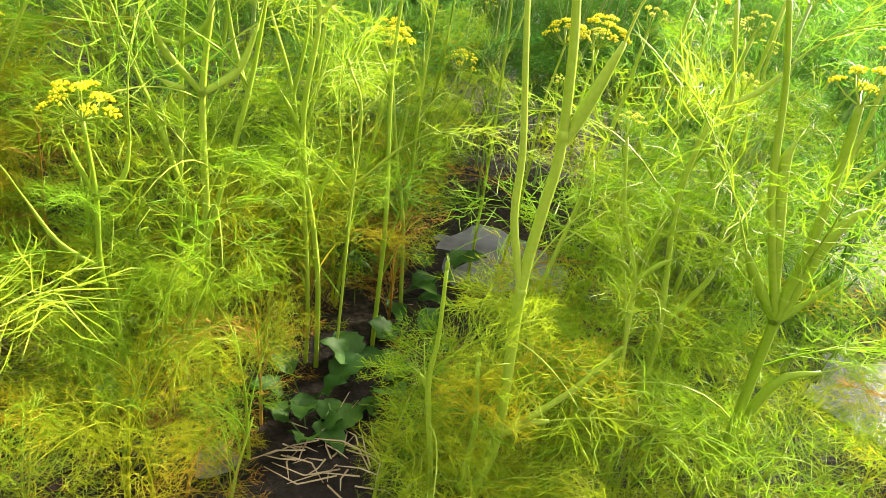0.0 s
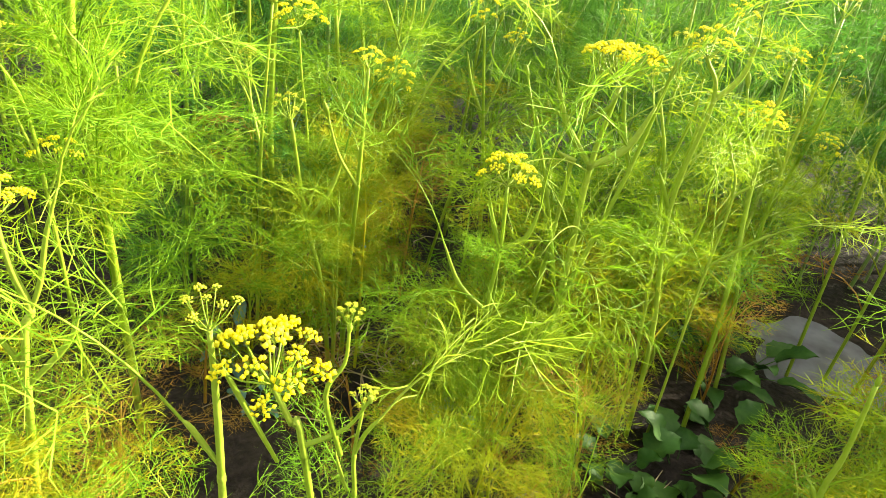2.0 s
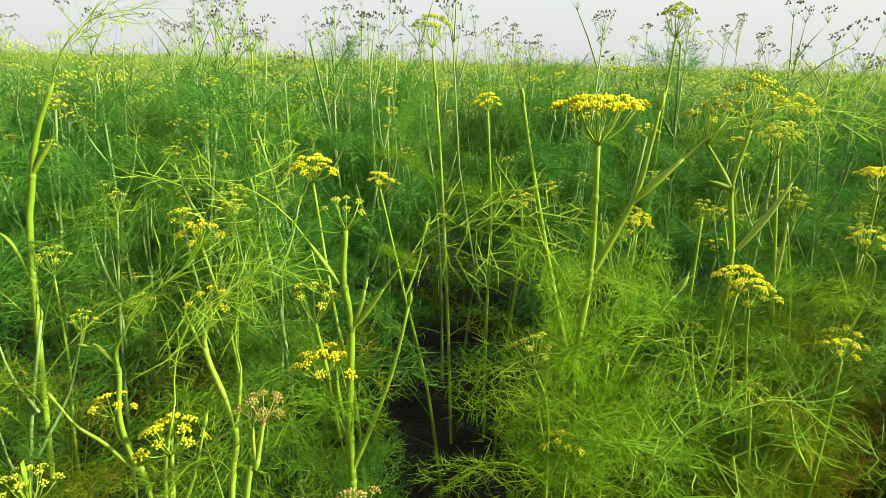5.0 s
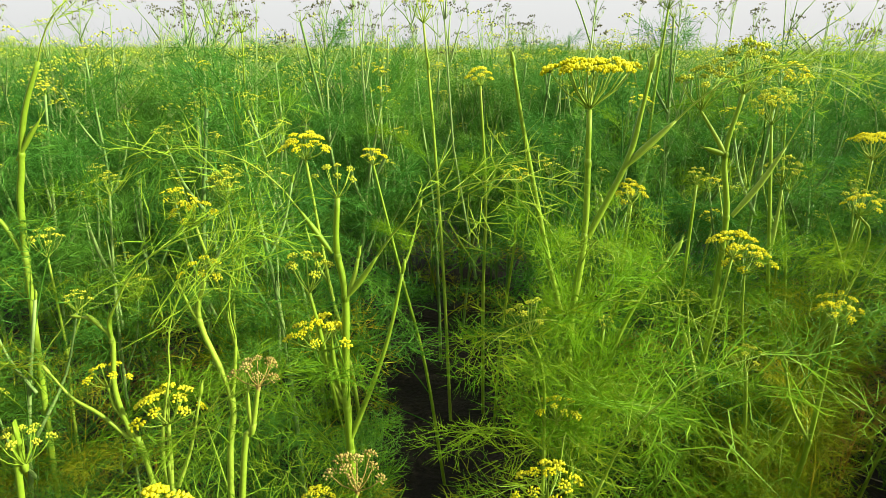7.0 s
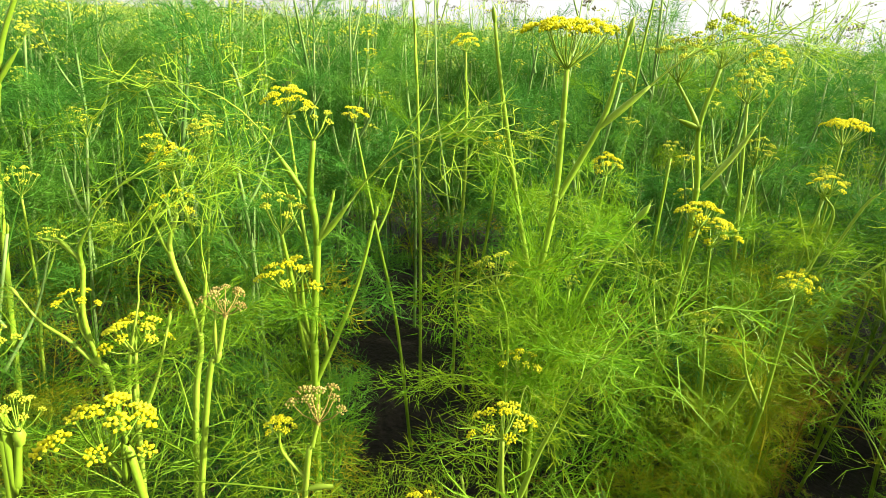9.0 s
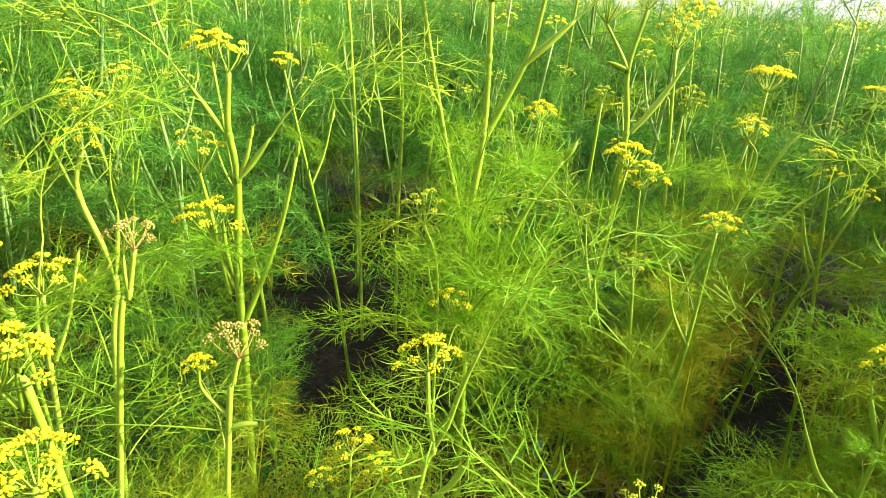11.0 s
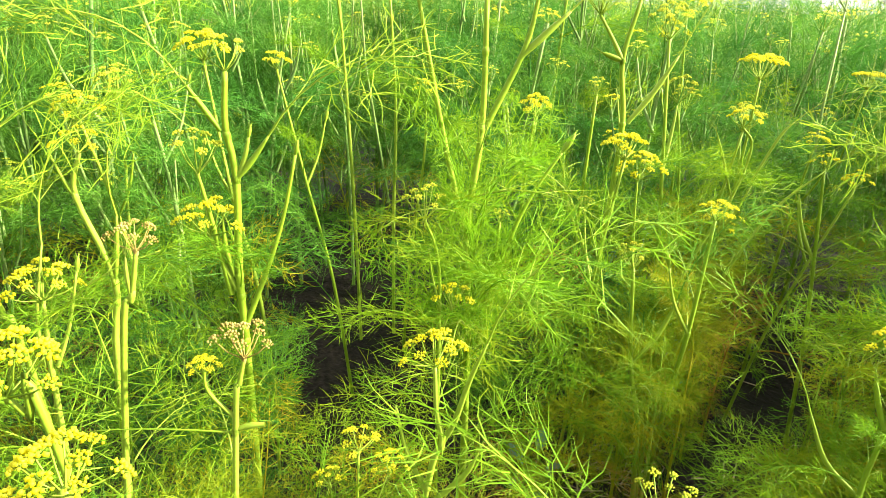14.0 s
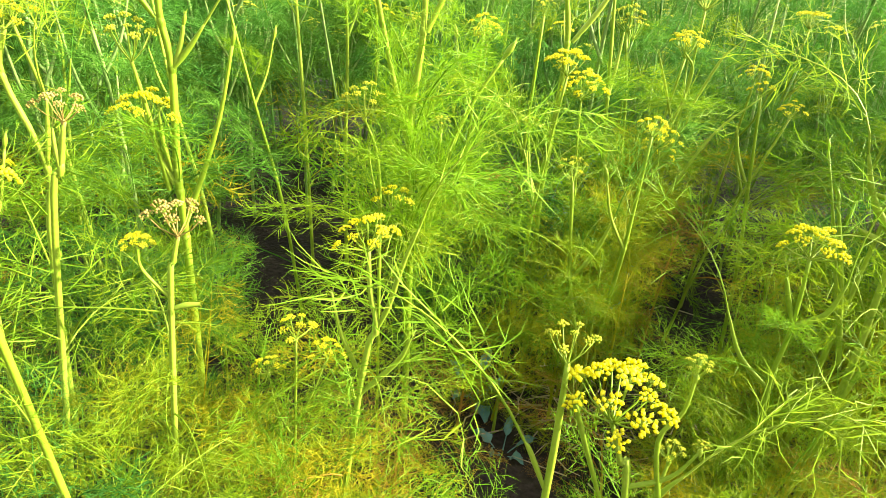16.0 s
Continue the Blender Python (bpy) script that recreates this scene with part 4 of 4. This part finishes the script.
spots += [(0.62, 2.60), (0.92, 2.48), (0.80, 2.86), (1.22, 2.58), (0.42, 2.72), (1.08, 3.00), (0.60, 3.10), (1.32, 2.26), (1.05, 2.20), (1.45, 2.85)]
for i, (x, y) in enumerate(spots):
    s = rng.uniform(0.85, 1.12)
    far = math.hypot(x - HUB[0], y - HUB[1])
    pick = rng.choice(kinds if far > 2.6 else kinds[:2] + kinds[3:5] + kinds[6:])
    m = pose(x, y, 0, rng.uniform(-4, 4), rng.uniform(-4, 4), rng.uniform(0, 360)) @ Matrix.Scale(s, 4)
    ob = copy_thing(pick, m)
    ob.matrix_basis = m


# ---- low leafy shoots between the stems ----
def shoot(x, y, seed, height, tone):
    rng = random.Random(seed)
    plant = new("fennel_shoot")
    plant.location = (x, y, -0.01)
    tagged(plant, {"green": "low bushy fennel shoot with fine green leaves", "plume": "dense upright fennel shoot with soft bright green plumes",
                   "open": "open fennel shoot with long yellow-green leaf threads", "lax": "open fennel shoot with long fresh green threads", "mid_yellow": "low fennel shoot with yellowing fine leaves", "deep": "low fennel shoot, fine green leaves darkened as in shade", "yellow": "low fennel shoot with yellowing fine leaves",
                   "brown": "withered low fennel shoot with brown leaves"}[tone], "fennel shoot", "low shoots between the stems")
    lean = np.array([rng.uniform(-0.06, 0.06), rng.uniform(-0.06, 0.06), 0.0])
    line = smooth_line([(0, 0, 0), lean * 0.3 + np.array([0, 0, 0.4 * height]), lean + np.array([0, 0, 0.8 * height])], 3)
    g = Geo()
    tube(g, line, [0.0045, 0.0038, 0.0026, 0.0014], 5)
    part("stem", g.mesh("stem", {"brown": LEAF_B, "yellow": LEAF_Y}.get(tone, STEM)), plant)
    count, pool = 6 + int(height * 8), FRONDS[tone]
    for i in range(count):
        f = 0.06 + 0.90 * (i + rng.uniform(0, 0.7)) / count
        p = line[min(len(line) - 1, int(f * (len(line) - 1) + 0.5))]
        size = rng.uniform(0.20, 0.30) * (1.0 if height > 0.3 else 0.75)
        th = i * 2.4 + rng.uniform(-0.4, 0.4)
        for _ in range(7):
            if not bare(x + 0.7 * size * math.cos(th), y + 0.7 * size * math.sin(th)):
                break
            th += 0.9
        part("leaf", pool[rng.randrange(len(pool))], plant, aim(p, (math.cos(th), math.sin(th), rng.uniform(0.1, 0.8) + 1.2 * f), size=size, spin=rng.uniform(-30, 30)))


SHOOTS = []
# round the tall stems and the yellowing clumps
SHOOTS += [
          (-1.24, 0.70, 0.36, "deep"), (-1.06, 0.66, 0.30, "brown"), (-1.06, 0.80, 0.30, "yellow"), (-0.88, 0.92, 0.64, "open"), (-0.92, 0.97, 0.68, "open"), (-0.95, 0.90, 0.58, "yellow"), (-0.86, 0.99, 0.60, "yellow"),
          (-1.00, 1.00, 0.56, "open"), (-1.10, 1.34, 0.72, "yellow"), (-1.02, 1.42, 0.60, "yellow"), (-1.16, 1.50, 0.72, "yellow"), (-0.96, 1.36, 0.60, "brown"), (-1.42, 2.02, 0.60, "brown"), (-1.06, 1.20, 0.56, "open"),
          (-0.95, 1.24, 0.46, "yellow"), (-0.60, 1.02, 0.68, "open"), (-0.55, 1.08, 0.72, "open"), (-0.64, 0.95, 0.44, "yellow"), (-0.52, 0.99, 0.56, "open"), (-0.58, 1.14, 0.60, "yellow"), (-0.62, 1.22, 0.44, "yellow"),
          (-0.96, 0.13, 0.52, "open"), (-0.90, 0.06, 0.48, "open"), (-1.03, 0.05, 0.50, "open"), (-1.12, 0.02, 0.50, "yellow"), (-0.94, 0.18, 0.44, "yellow"), (-0.84, 0.16, 0.34, "yellow"), (-0.78, 0.22, 0.30, "open")]
# the open bushes in front
SHOOTS += [
          (-0.98, -0.08, 0.54, "open"), (-1.08, -0.12, 0.52, "open"), (-1.18, -0.08, 0.48, "lax"), (-0.88, -0.10, 0.46, "open"), (-0.76, -0.06, 0.36, "open"), (-0.70, 0.10, 0.28, "yellow"), (-1.00, -0.24, 0.52, "deep"),
          (-0.84, -0.24, 0.42, "open"), (-1.40, -0.10, 0.52, "deep"), (-1.38, 0.06, 0.46, "deep"), (-1.52, 0.10, 0.50, "deep"), (-0.93, 0.34, 0.32, "brown"), (-0.86, 0.28, 0.30, "yellow"), (-1.02, 0.76, 0.44, "open"),
          (-0.66, 0.72, 0.30, "brown"), (-0.23, 1.00, 0.30, "brown"), (-0.02, 1.44, 0.34, "brown"), (0.10, 1.18, 0.24, "brown"), (-0.36, 0.68, 0.36, "yellow"), (-0.34, 0.73, 0.33, "yellow"), (-0.42, 0.76, 0.40, "open"),
          (-0.48, 0.80, 0.44, "open"), (-0.40, 0.90, 0.44, "green"), (-0.30, 0.78, 0.24, "brown"), (-0.54, 0.66, 0.26, "lax"), (-0.50, 0.92, 0.40, "lax"), (-0.44, 1.14, 0.50, "green"), (-0.36, 1.24, 0.52, "green")]
# by the broad-leaved weeds
SHOOTS += [
          (-0.28, 1.24, 0.50, "yellow"), (-0.22, 1.30, 0.42, "brown"), (-0.34, 1.36, 0.55, "green"), (-0.20, 1.50, 0.52, "yellow"), (0.11, 0.74, 0.58, "open"), (0.16, 0.79, 0.62, "yellow"), (0.06, 0.82, 0.44, "open"),
          (0.12, 0.94, 0.50, "green"), (0.20, 0.92, 0.56, "open"), (-0.20, 0.74, 0.30, "open"), (-0.22, 0.90, 0.40, "open"), (-0.26, 1.08, 0.48, "yellow"), (0.24, 0.70, 0.38, "open"), (0.28, 0.84, 0.42, "open"),
          (0.36, 0.74, 0.40, "open"), (0.44, 0.66, 0.42, "open"), (0.44, 0.86, 0.46, "green"), (0.54, 0.78, 0.48, "open"), (0.56, 0.94, 0.48, "green"), (0.68, 0.68, 0.50, "green"), (0.70, 0.86, 0.50, "open"),
          (0.64, 1.06, 0.50, "green"), (0.34, 1.04, 0.46, "yellow"), (0.46, 1.12, 0.50, "green"), (0.20, 0.50, 0.26, "open"), (0.36, 1.26, 0.52, "plume"), (0.52, 1.34, 0.58, "plume"), (0.62, 1.52, 0.60, "plume")]
# towards the water and the field's edge
SHOOTS += [
          (0.78, 1.20, 0.58, "green"), (0.86, 1.00, 0.52, "green"), (0.80, 1.44, 0.60, "plume"), (1.00, 1.24, 0.60, "green"), (0.92, 1.70, 0.62, "plume"), (-1.90, -0.34, 0.56, "yellow"), (-1.84, -0.26, 0.50, "mid_yellow"),
          (-1.62, -0.22, 0.56, "deep"), (-1.55, 0.28, 0.42, "deep"), (-1.66, 0.06, 0.56, "deep"), (-1.30, 1.06, 0.52, "deep"), (-1.36, 0.88, 0.56, "deep")]
rng = random.Random(21)
shoots, tries = list(SHOOTS), 0
while len(shoots) < 128 and tries < 4000:
    tries += 1
    th, d = radians(rng.uniform(35, 212)), rng.uniform(1.3, 2.4)
    x, y = HUB[0] + d * math.cos(th), HUB[1] + d * math.sin(th)
    if bare(x, y, 0.05) or any(math.hypot(x - q[0], y - q[1]) < 0.155 for q in shoots):
        continue
    # most of these take the frond tone with shade painted in
    shoots.append((x, y, rng.uniform(0.42, 0.62), rng.choice(["deep"] * 6 + ["plume"] * 3 + ["yellow", "brown"])))
for i, (x, y, h, tone) in enumerate(shoots):
    shoot(x, y, 300 + i, h, tone)


# ---- broad-leaved weeds and litter on the soil ----
def weed_leaf(g, root, way, length, width, seed):
    """A toothed, slightly folded blade on a stalk."""
    rng = random.Random(seed)
    root, w = np.asarray(root, float), unit(way)
    side = unit(np.cross(w, (0, 0, 1)))
    up = np.cross(side, w)
    start = root + w * length * 0.45
    tube(g, [root, root + w * length * 0.25, start], [0.002, 0.0017, 0.0014], 4)
    n, verts, faces = 9, [], []
    for i in range(n + 1):
        t = i / n
        wd = width * math.sin(math.pi * min(1, t ** 0.7)) ** 0.8 * (1 + 0.10 * (-1) ** i) + 0.001
        c = start + w * length * 0.62 * t - np.array([0, 0, 1]) * length * 0.25 * t * t
        ripple = up * 0.006 * math.sin(t * 9 + seed)
        verts += [c + side * wd + up * wd * 0.3 + ripple, c + side * wd * 0.5 + up * wd * 0.05, c, c - side * wd * 0.5 + up * wd * 0.05, c - side * wd + up * wd * 0.3 - ripple]
    top = len(verts)
    verts += [v - up * 0.0008 for v in verts]
    for i in range(n):
        for k in range(4):
            q = (i * 5 + k, i * 5 + k + 1, (i + 1) * 5 + k + 1, (i + 1) * 5 + k)
            faces += [q, tuple(top + j for j in reversed(q))]
    g.add(verts, faces)


def weed(x, y, seed, leaves, length, width, mat, label):
    rng = random.Random(seed)
    plant = new("weed")
    plant.location = (x, y, -0.015)
    tagged(plant, label, "weed")
    for i in range(leaves):
        th = i * 2.4 + rng.uniform(-0.3, 0.3)
        g = Geo()
        weed_leaf(g, (0, 0, 0), (math.cos(th), math.sin(th), rng.uniform(0.35, 1.6)), length * rng.uniform(0.7, 1.15), width * rng.uniform(0.75, 1.15), seed + i)
        part("leaf", g.mesh("weed_leaf", mat), plant)


BROAD = "broad-leaved dark green weed growing low on the damp soil"
for x, y, s, n, ln, wd in ((-0.03, 1.18, 1, 7, 0.19, 0.044), (-0.15, 1.08, 2, 6, 0.20, 0.036), (0.05, 1.34, 3, 6, 0.20, 0.040), (-0.04, 1.60, 4, 7, 0.24, 0.034), (0.06, 1.72, 5, 7, 0.24, 0.032), (-0.12, 0.99, 6, 5, 0.13, 0.030), (0.04, 1.08, 7, 5, 0.12, 0.026)):
    weed(x, y, s, n, ln, wd, WEED, BROAD)
def flowering_weed(x, y, seed, height):
    """An upright branching weed with small round leaves and grey-green flower tips."""
    rng = random.Random(seed)
    plant = new("weed")
    plant.location = (x, y, -0.01)
    tagged(plant, "upright dark green weed with small round leaves among fennel", "weed")
    g = Geo()
    line = smooth_line([(0, 0, 0), (0.01, 0.0, height * 0.5), (rng.uniform(-0.04, 0.04), rng.uniform(-0.04, 0.04), height)], 4)
    tube(g, line, [0.003, 0.0025, 0.0012], 5)
    part("stem", g.mesh("stem", WEED), plant)
    for i in range(9):
        f = 0.45 + 0.06 * i
        p = line[min(len(line) - 1, int(f * (len(line) - 1)))]
        th = i * 2.4
        e = p + np.array([math.cos(th) * 0.07, math.sin(th) * 0.07, 0.08 + 0.02 * rng.random()]) * (1.3 - f * 0.5)
        b = Geo()
        tube(b, [p, (p + e) / 2 + (0, 0, 0.012), e], [0.0014, 0.0011, 0.0008], 4)
        for j in range(9):
            c = p + (e - p) * rng.uniform(0.3, 1.1) + np.array([rng.gauss(0, 0.012) for _ in range(3)])
            b.add(OCTA * rng.uniform(0.004, 0.008) * (1, 0.8, 0.35) @ np.array(Euler((rng.uniform(-1, 1), rng.uniform(-1, 1), rng.uniform(0, 6))).to_matrix()) + c, OCTA_F)
        part("branch", b.mesh("weed_branch", WEED_B if i % 3 == 0 else WEED), plant)


for x, y, s, h in ((-1.20, 1.24, 41, 0.72), (-1.24, 1.15, 42, 0.66), (-1.12, 1.30, 43, 0.60), (-1.05, 1.18, 44, 0.5)):
    flowering_weed(x, y, s, h)
weed(-1.15, 0.83, 8, 6, 0.17, 0.018, WEED_B, "small bluish-green weed on dark soil")
weed(-0.95, 0.72, 9, 5, 0.11, 0.013, WEED_B, "small bluish-green weed on dark soil")
weed(-0.55, 0.95, 12, 5, 0.12, 0.014, WEED_B, "small bluish-green weed on dark soil")


def litter(cx, cy, rx, ry, count, seed, label):
    rng = random.Random(seed)
    g = Geo()
    for _ in range(count):
        x, y, th, n = cx + rng.gauss(0, rx), cy + rng.gauss(0, ry), rng.uniform(0, 6.28), rng.uniform(0.05, 0.16)
        z = soil_height(x, y) + 0.004 + rng.uniform(0, 0.012)
        d = np.array([math.cos(th), math.sin(th), rng.uniform(-0.05, 0.12)]) * n
        p = np.array([x, y, z])
        bend = np.array([-d[1], d[0], 0.1 * n]) * rng.uniform(-0.25, 0.25)
        tube(g, [p, p + d * 0.5 + bend, p + d], [0.0022, 0.002, 0.0008], 4)
    tagged(new("straw_litter", g.mesh("straw_litter", STRAW)), label, "straw", kind="stuff")


litter(-0.05, 0.92, 0.08, 0.04, 34, 2, "pale dry stalk litter on dark soil")
litter(-0.95, 0.98, 0.13, 0.10, 70, 3, "tan withered stalks fallen on the soil")
litter(-0.80, 1.30, 0.30, 0.25, 60, 4, "scattered dry stalk litter on the soil")


# ---- the far crop ----
def seed_head(stem, seed, tip, r, k, rng):
    """An old umbel: spread rays, each with a few dark seeds on short stalks."""
    for e in umbel_rays(rng.randrange(9999), r, 8, False, rng.uniform(1.2, 1.8)):
        spikes(stem, [tip], [tip + e], 0.0011 * k)
        for _ in range(3):
            c = tip + e + np.array([rng.gauss(0, 0.13), rng.gauss(0, 0.13), rng.uniform(0.0, 0.22)]) * r
            seed.add(TETRA * r * rng.uniform(0.07, 0.12) * (0.8, 0.8, 1.2) * min(k, 1.6) + c, TETRA_F)


def far_crop():
    rng = random.Random(11)
    leaf, tops_geo, stem, seed, bloom = Geo(), Geo(), Geo(), Geo(), Geo()
    nr = np.random.RandomState(3)
    for _ in range(820):
        th = radians(rng.uniform(30, 215))
        d = 3.4 + 20.0 * rng.random() ** 2.0
        x, y = HUB[0] + d * math.cos(th), HUB[1] + d * math.sin(th)
        if bare(x, y, 0.1):
            continue
        h = rng.uniform(1.02, 1.30) + 0.10 * noise.noise(Vector((x * 0.9, y * 0.9, 0)))
        k = 1.0 + 0.13 * (d - 3.4)
        n = int(max(36, 170 - 16 * (d - 3.4)))
        a = np.stack([x + nr.normal(0, 0.085, n), y + nr.normal(0, 0.085, n), h * nr.uniform(0.2, 0.92, n)], 1)
        w = np.stack([nr.normal(0, 1, n), nr.normal(0, 1, n), nr.uniform(0.3, 2.4, n)], 1)
        w /= np.linalg.norm(w, axis=1, keepdims=True)
        b = a + w * nr.uniform(0.12, 0.28, (n, 1))
        blades(leaf, a, b, 0.0015 * k, rng.randrange(9999))
        for f, ln in ((0.2, 0.10), (0.35, 0.10), (0.5, 0.09), (0.65, 0.09), (0.8, 0.08), (0.95, 0.07)):
            m = a + (b - a) * f
            blades(leaf, m, m + ln * (w + nr.normal(0, 0.55, (n, 3))), 0.0011 * k, rng.randrange(9999))
        for _ in range(2 if d < 6 and rng.random() < 0.4 else 1):
            lean = np.array([rng.gauss(0, 0.17), rng.gauss(0, 0.17), 0])
            hh = h * rng.uniform(0.9, 1.15)
            p0, p1 = np.array([x + rng.gauss(0, 0.08), y + rng.gauss(0, 0.08), 0.3]), np.array([x, y, hh]) + lean
            q = p0 + (p1 - p0) * 0.5 + lean * 0.25
            tube(stem, [p0, q, p1], [0.0072, 0.0058, 0.0016 * k], 4)
            forks = [p1]
            for _ in range(rng.randint(1, 3)):
                q0 = q + (p1 - q) * rng.uniform(0.1, 0.75)
                q1 = q0 + np.array([rng.gauss(0, 0.08), rng.gauss(0, 0.08), rng.uniform(0.12, 0.26)])
                tube(stem, [q0, (q0 + q1) / 2 + (0, 0, -0.01), q1], [0.0042, 0.0034, 0.0013 * k], 3)
                forks.append(q1)
            for tip in forks:
                r = rng.uniform(0.03, 0.055)
                for e in umbel_rays(rng.randrange(9999), r, 8, False, 1.1):
                    spikes(stem, [tip], [tip + e], 0.0010 * k)
                    bloom.add(TETRA * r * 0.17 * (1, 1, 0.65) + tip + e, TETRA_F)
    for _ in range(140):       # tall old stems that stand over the rest
        th, d = radians(rng.uniform(75, 205)), 2.3 + 6.5 * rng.random() ** 1.2
        x, y, h = HUB[0] + d * math.cos(th), HUB[1] + d * math.sin(th), rng.uniform(1.30, 1.44) + 0.06 * d * rng.random()
        if bare(x, y, 0.1):
            continue
        k = 0.9 + 0.1 * d
        lean = np.array([rng.gauss(0, 0.10), rng.gauss(0, 0.10), 0])
        p0, p1 = np.array([x, y, 0.4]), np.array([x, y, h]) + lean
        tube(stem, [p0, (p0 + p1) / 2 + lean * 0.2, p1], [0.0065, 0.0050, 0.0022], 5)
        tips = [p1]
        for _ in range(rng.randint(1, 4)):
            q0 = p0 + (p1 - p0) * rng.uniform(0.72, 0.95)
            q1 = q0 + np.array([rng.gauss(0, 0.06), rng.gauss(0, 0.06), rng.uniform(0.08, 0.24)])
            tube(stem, [q0, (q0 + q1) / 2 + (0, 0, 0.01), q1], [0.0034, 0.0028, 0.0016], 4)
            tips.append(q1)
            if rng.random() < 0.6:      # a withered upper leaf at the joint
                m = q0 + np.array([rng.gauss(0, 0.03), rng.gauss(0, 0.03), 0.05])
                ends = m + np.array([(rng.gauss(0, 0.03), rng.gauss(0, 0.03), rng.uniform(0.02, 0.12)) for _ in range(7)])
                spikes(stem, [m] * 7, ends, 0.0009 * k)
                spikes(stem, [q0], [m], 0.002)
        for tip in tips:
            seed_head(stem, seed, tip, rng.uniform(0.024, 0.046), k, rng)
    for _ in range(1700):      # only the tops show, farther off
        th, d = radians(rng.uniform(30, 215)), rng.uniform(7, 30)
        x, y = HUB[0] + d * math.cos(th), HUB[1] + d * math.sin(th)
        h = rng.uniform(1.18, 1.42) + 0.22 * noise.noise(Vector((x * 0.7, y * 0.7, 5))) + 0.4 * max(0, rng.random() - 0.7)
        k = 0.8 + 0.12 * d
        n = 40
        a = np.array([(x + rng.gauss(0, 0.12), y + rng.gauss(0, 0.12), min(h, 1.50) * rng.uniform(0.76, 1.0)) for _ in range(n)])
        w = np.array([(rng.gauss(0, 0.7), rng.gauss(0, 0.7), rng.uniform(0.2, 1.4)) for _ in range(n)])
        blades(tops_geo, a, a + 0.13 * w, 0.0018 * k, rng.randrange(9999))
        tip = np.array([x, y, h])
        spikes(stem, [tip - (0, 0, 0.5)], [tip], 0.0026 * k)
        if rng.random() < 0.3:
            continue
        if h > 1.45:
            seed_head(stem, seed, tip, rng.uniform(0.03, 0.05), k * 0.6, rng)
            continue
        r = rng.uniform(0.035, 0.06)
        for e in umbel_rays(rng.randrange(9999), r, 6, False, 1.0):
            spikes(stem, [tip], [tip + e], 0.0010 * k)
            bloom.add(TETRA * r * 0.26 * (1, 1, 0.65) + tip + e, TETRA_F)
    tagged(new("far_fennel_tops", tops_geo.mesh("far_fennel_tops", LEAF_T)), "leafy tops of the distant crop, green lightened for haze", "fennel crop", kind="stuff")
    tagged(new("far_fennel_leaves", leaf.mesh("far_fennel_leaves", LEAF_SHADED)), "mass of fine green fennel foliage across the field", "fennel crop", kind="stuff")
    tagged(new("far_fennel_stems", stem.mesh("far_fennel_stems", STEM_SHADED)), "many pale green fennel stems across the field", "fennel crop", kind="stuff")
    tagged(new("far_fennel_seed_heads", seed.mesh("far_fennel_seed_heads", SEED)), "dark seed heads standing against the sky", "fennel crop", kind="stuff")
    tagged(new("far_fennel_flowers", bloom.mesh("far_fennel_flowers", FLOWER_G)), "dull yellow fennel flowers across the field", "fennel crop", kind="stuff")


far_crop()


def canopy():
    """The closed top of the crop from some twelve metres on to the horizon."""
    rings = [11, 12, 13, 14.5, 16, 18, 21, 25, 30, 38, 50, 70, 110, 180, 300, 500]
    n, verts, faces = 240, [], []
    for j, r in enumerate(rings):
        for i in range(n):
            th = 2 * math.pi * i / n
            x, y = r * math.cos(th), r * math.sin(th)
            z = 0.96 + 0.10 * noise.noise(Vector((x * 1.7, y * 1.7, 0))) + 0.08 * noise.noise(Vector((x * 6, y * 6, 4)))
            verts.append((x, y, z if j else 0.3))
    for j in range(len(rings) - 1):
        for i in range(n):
            k = (i + 1) % n
            faces.append((j * n + i, j * n + k, (j + 1) * n + k, (j + 1) * n + i))
    g = Geo()
    g.add(verts, faces)
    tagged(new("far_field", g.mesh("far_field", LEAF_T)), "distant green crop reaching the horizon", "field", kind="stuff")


canopy()
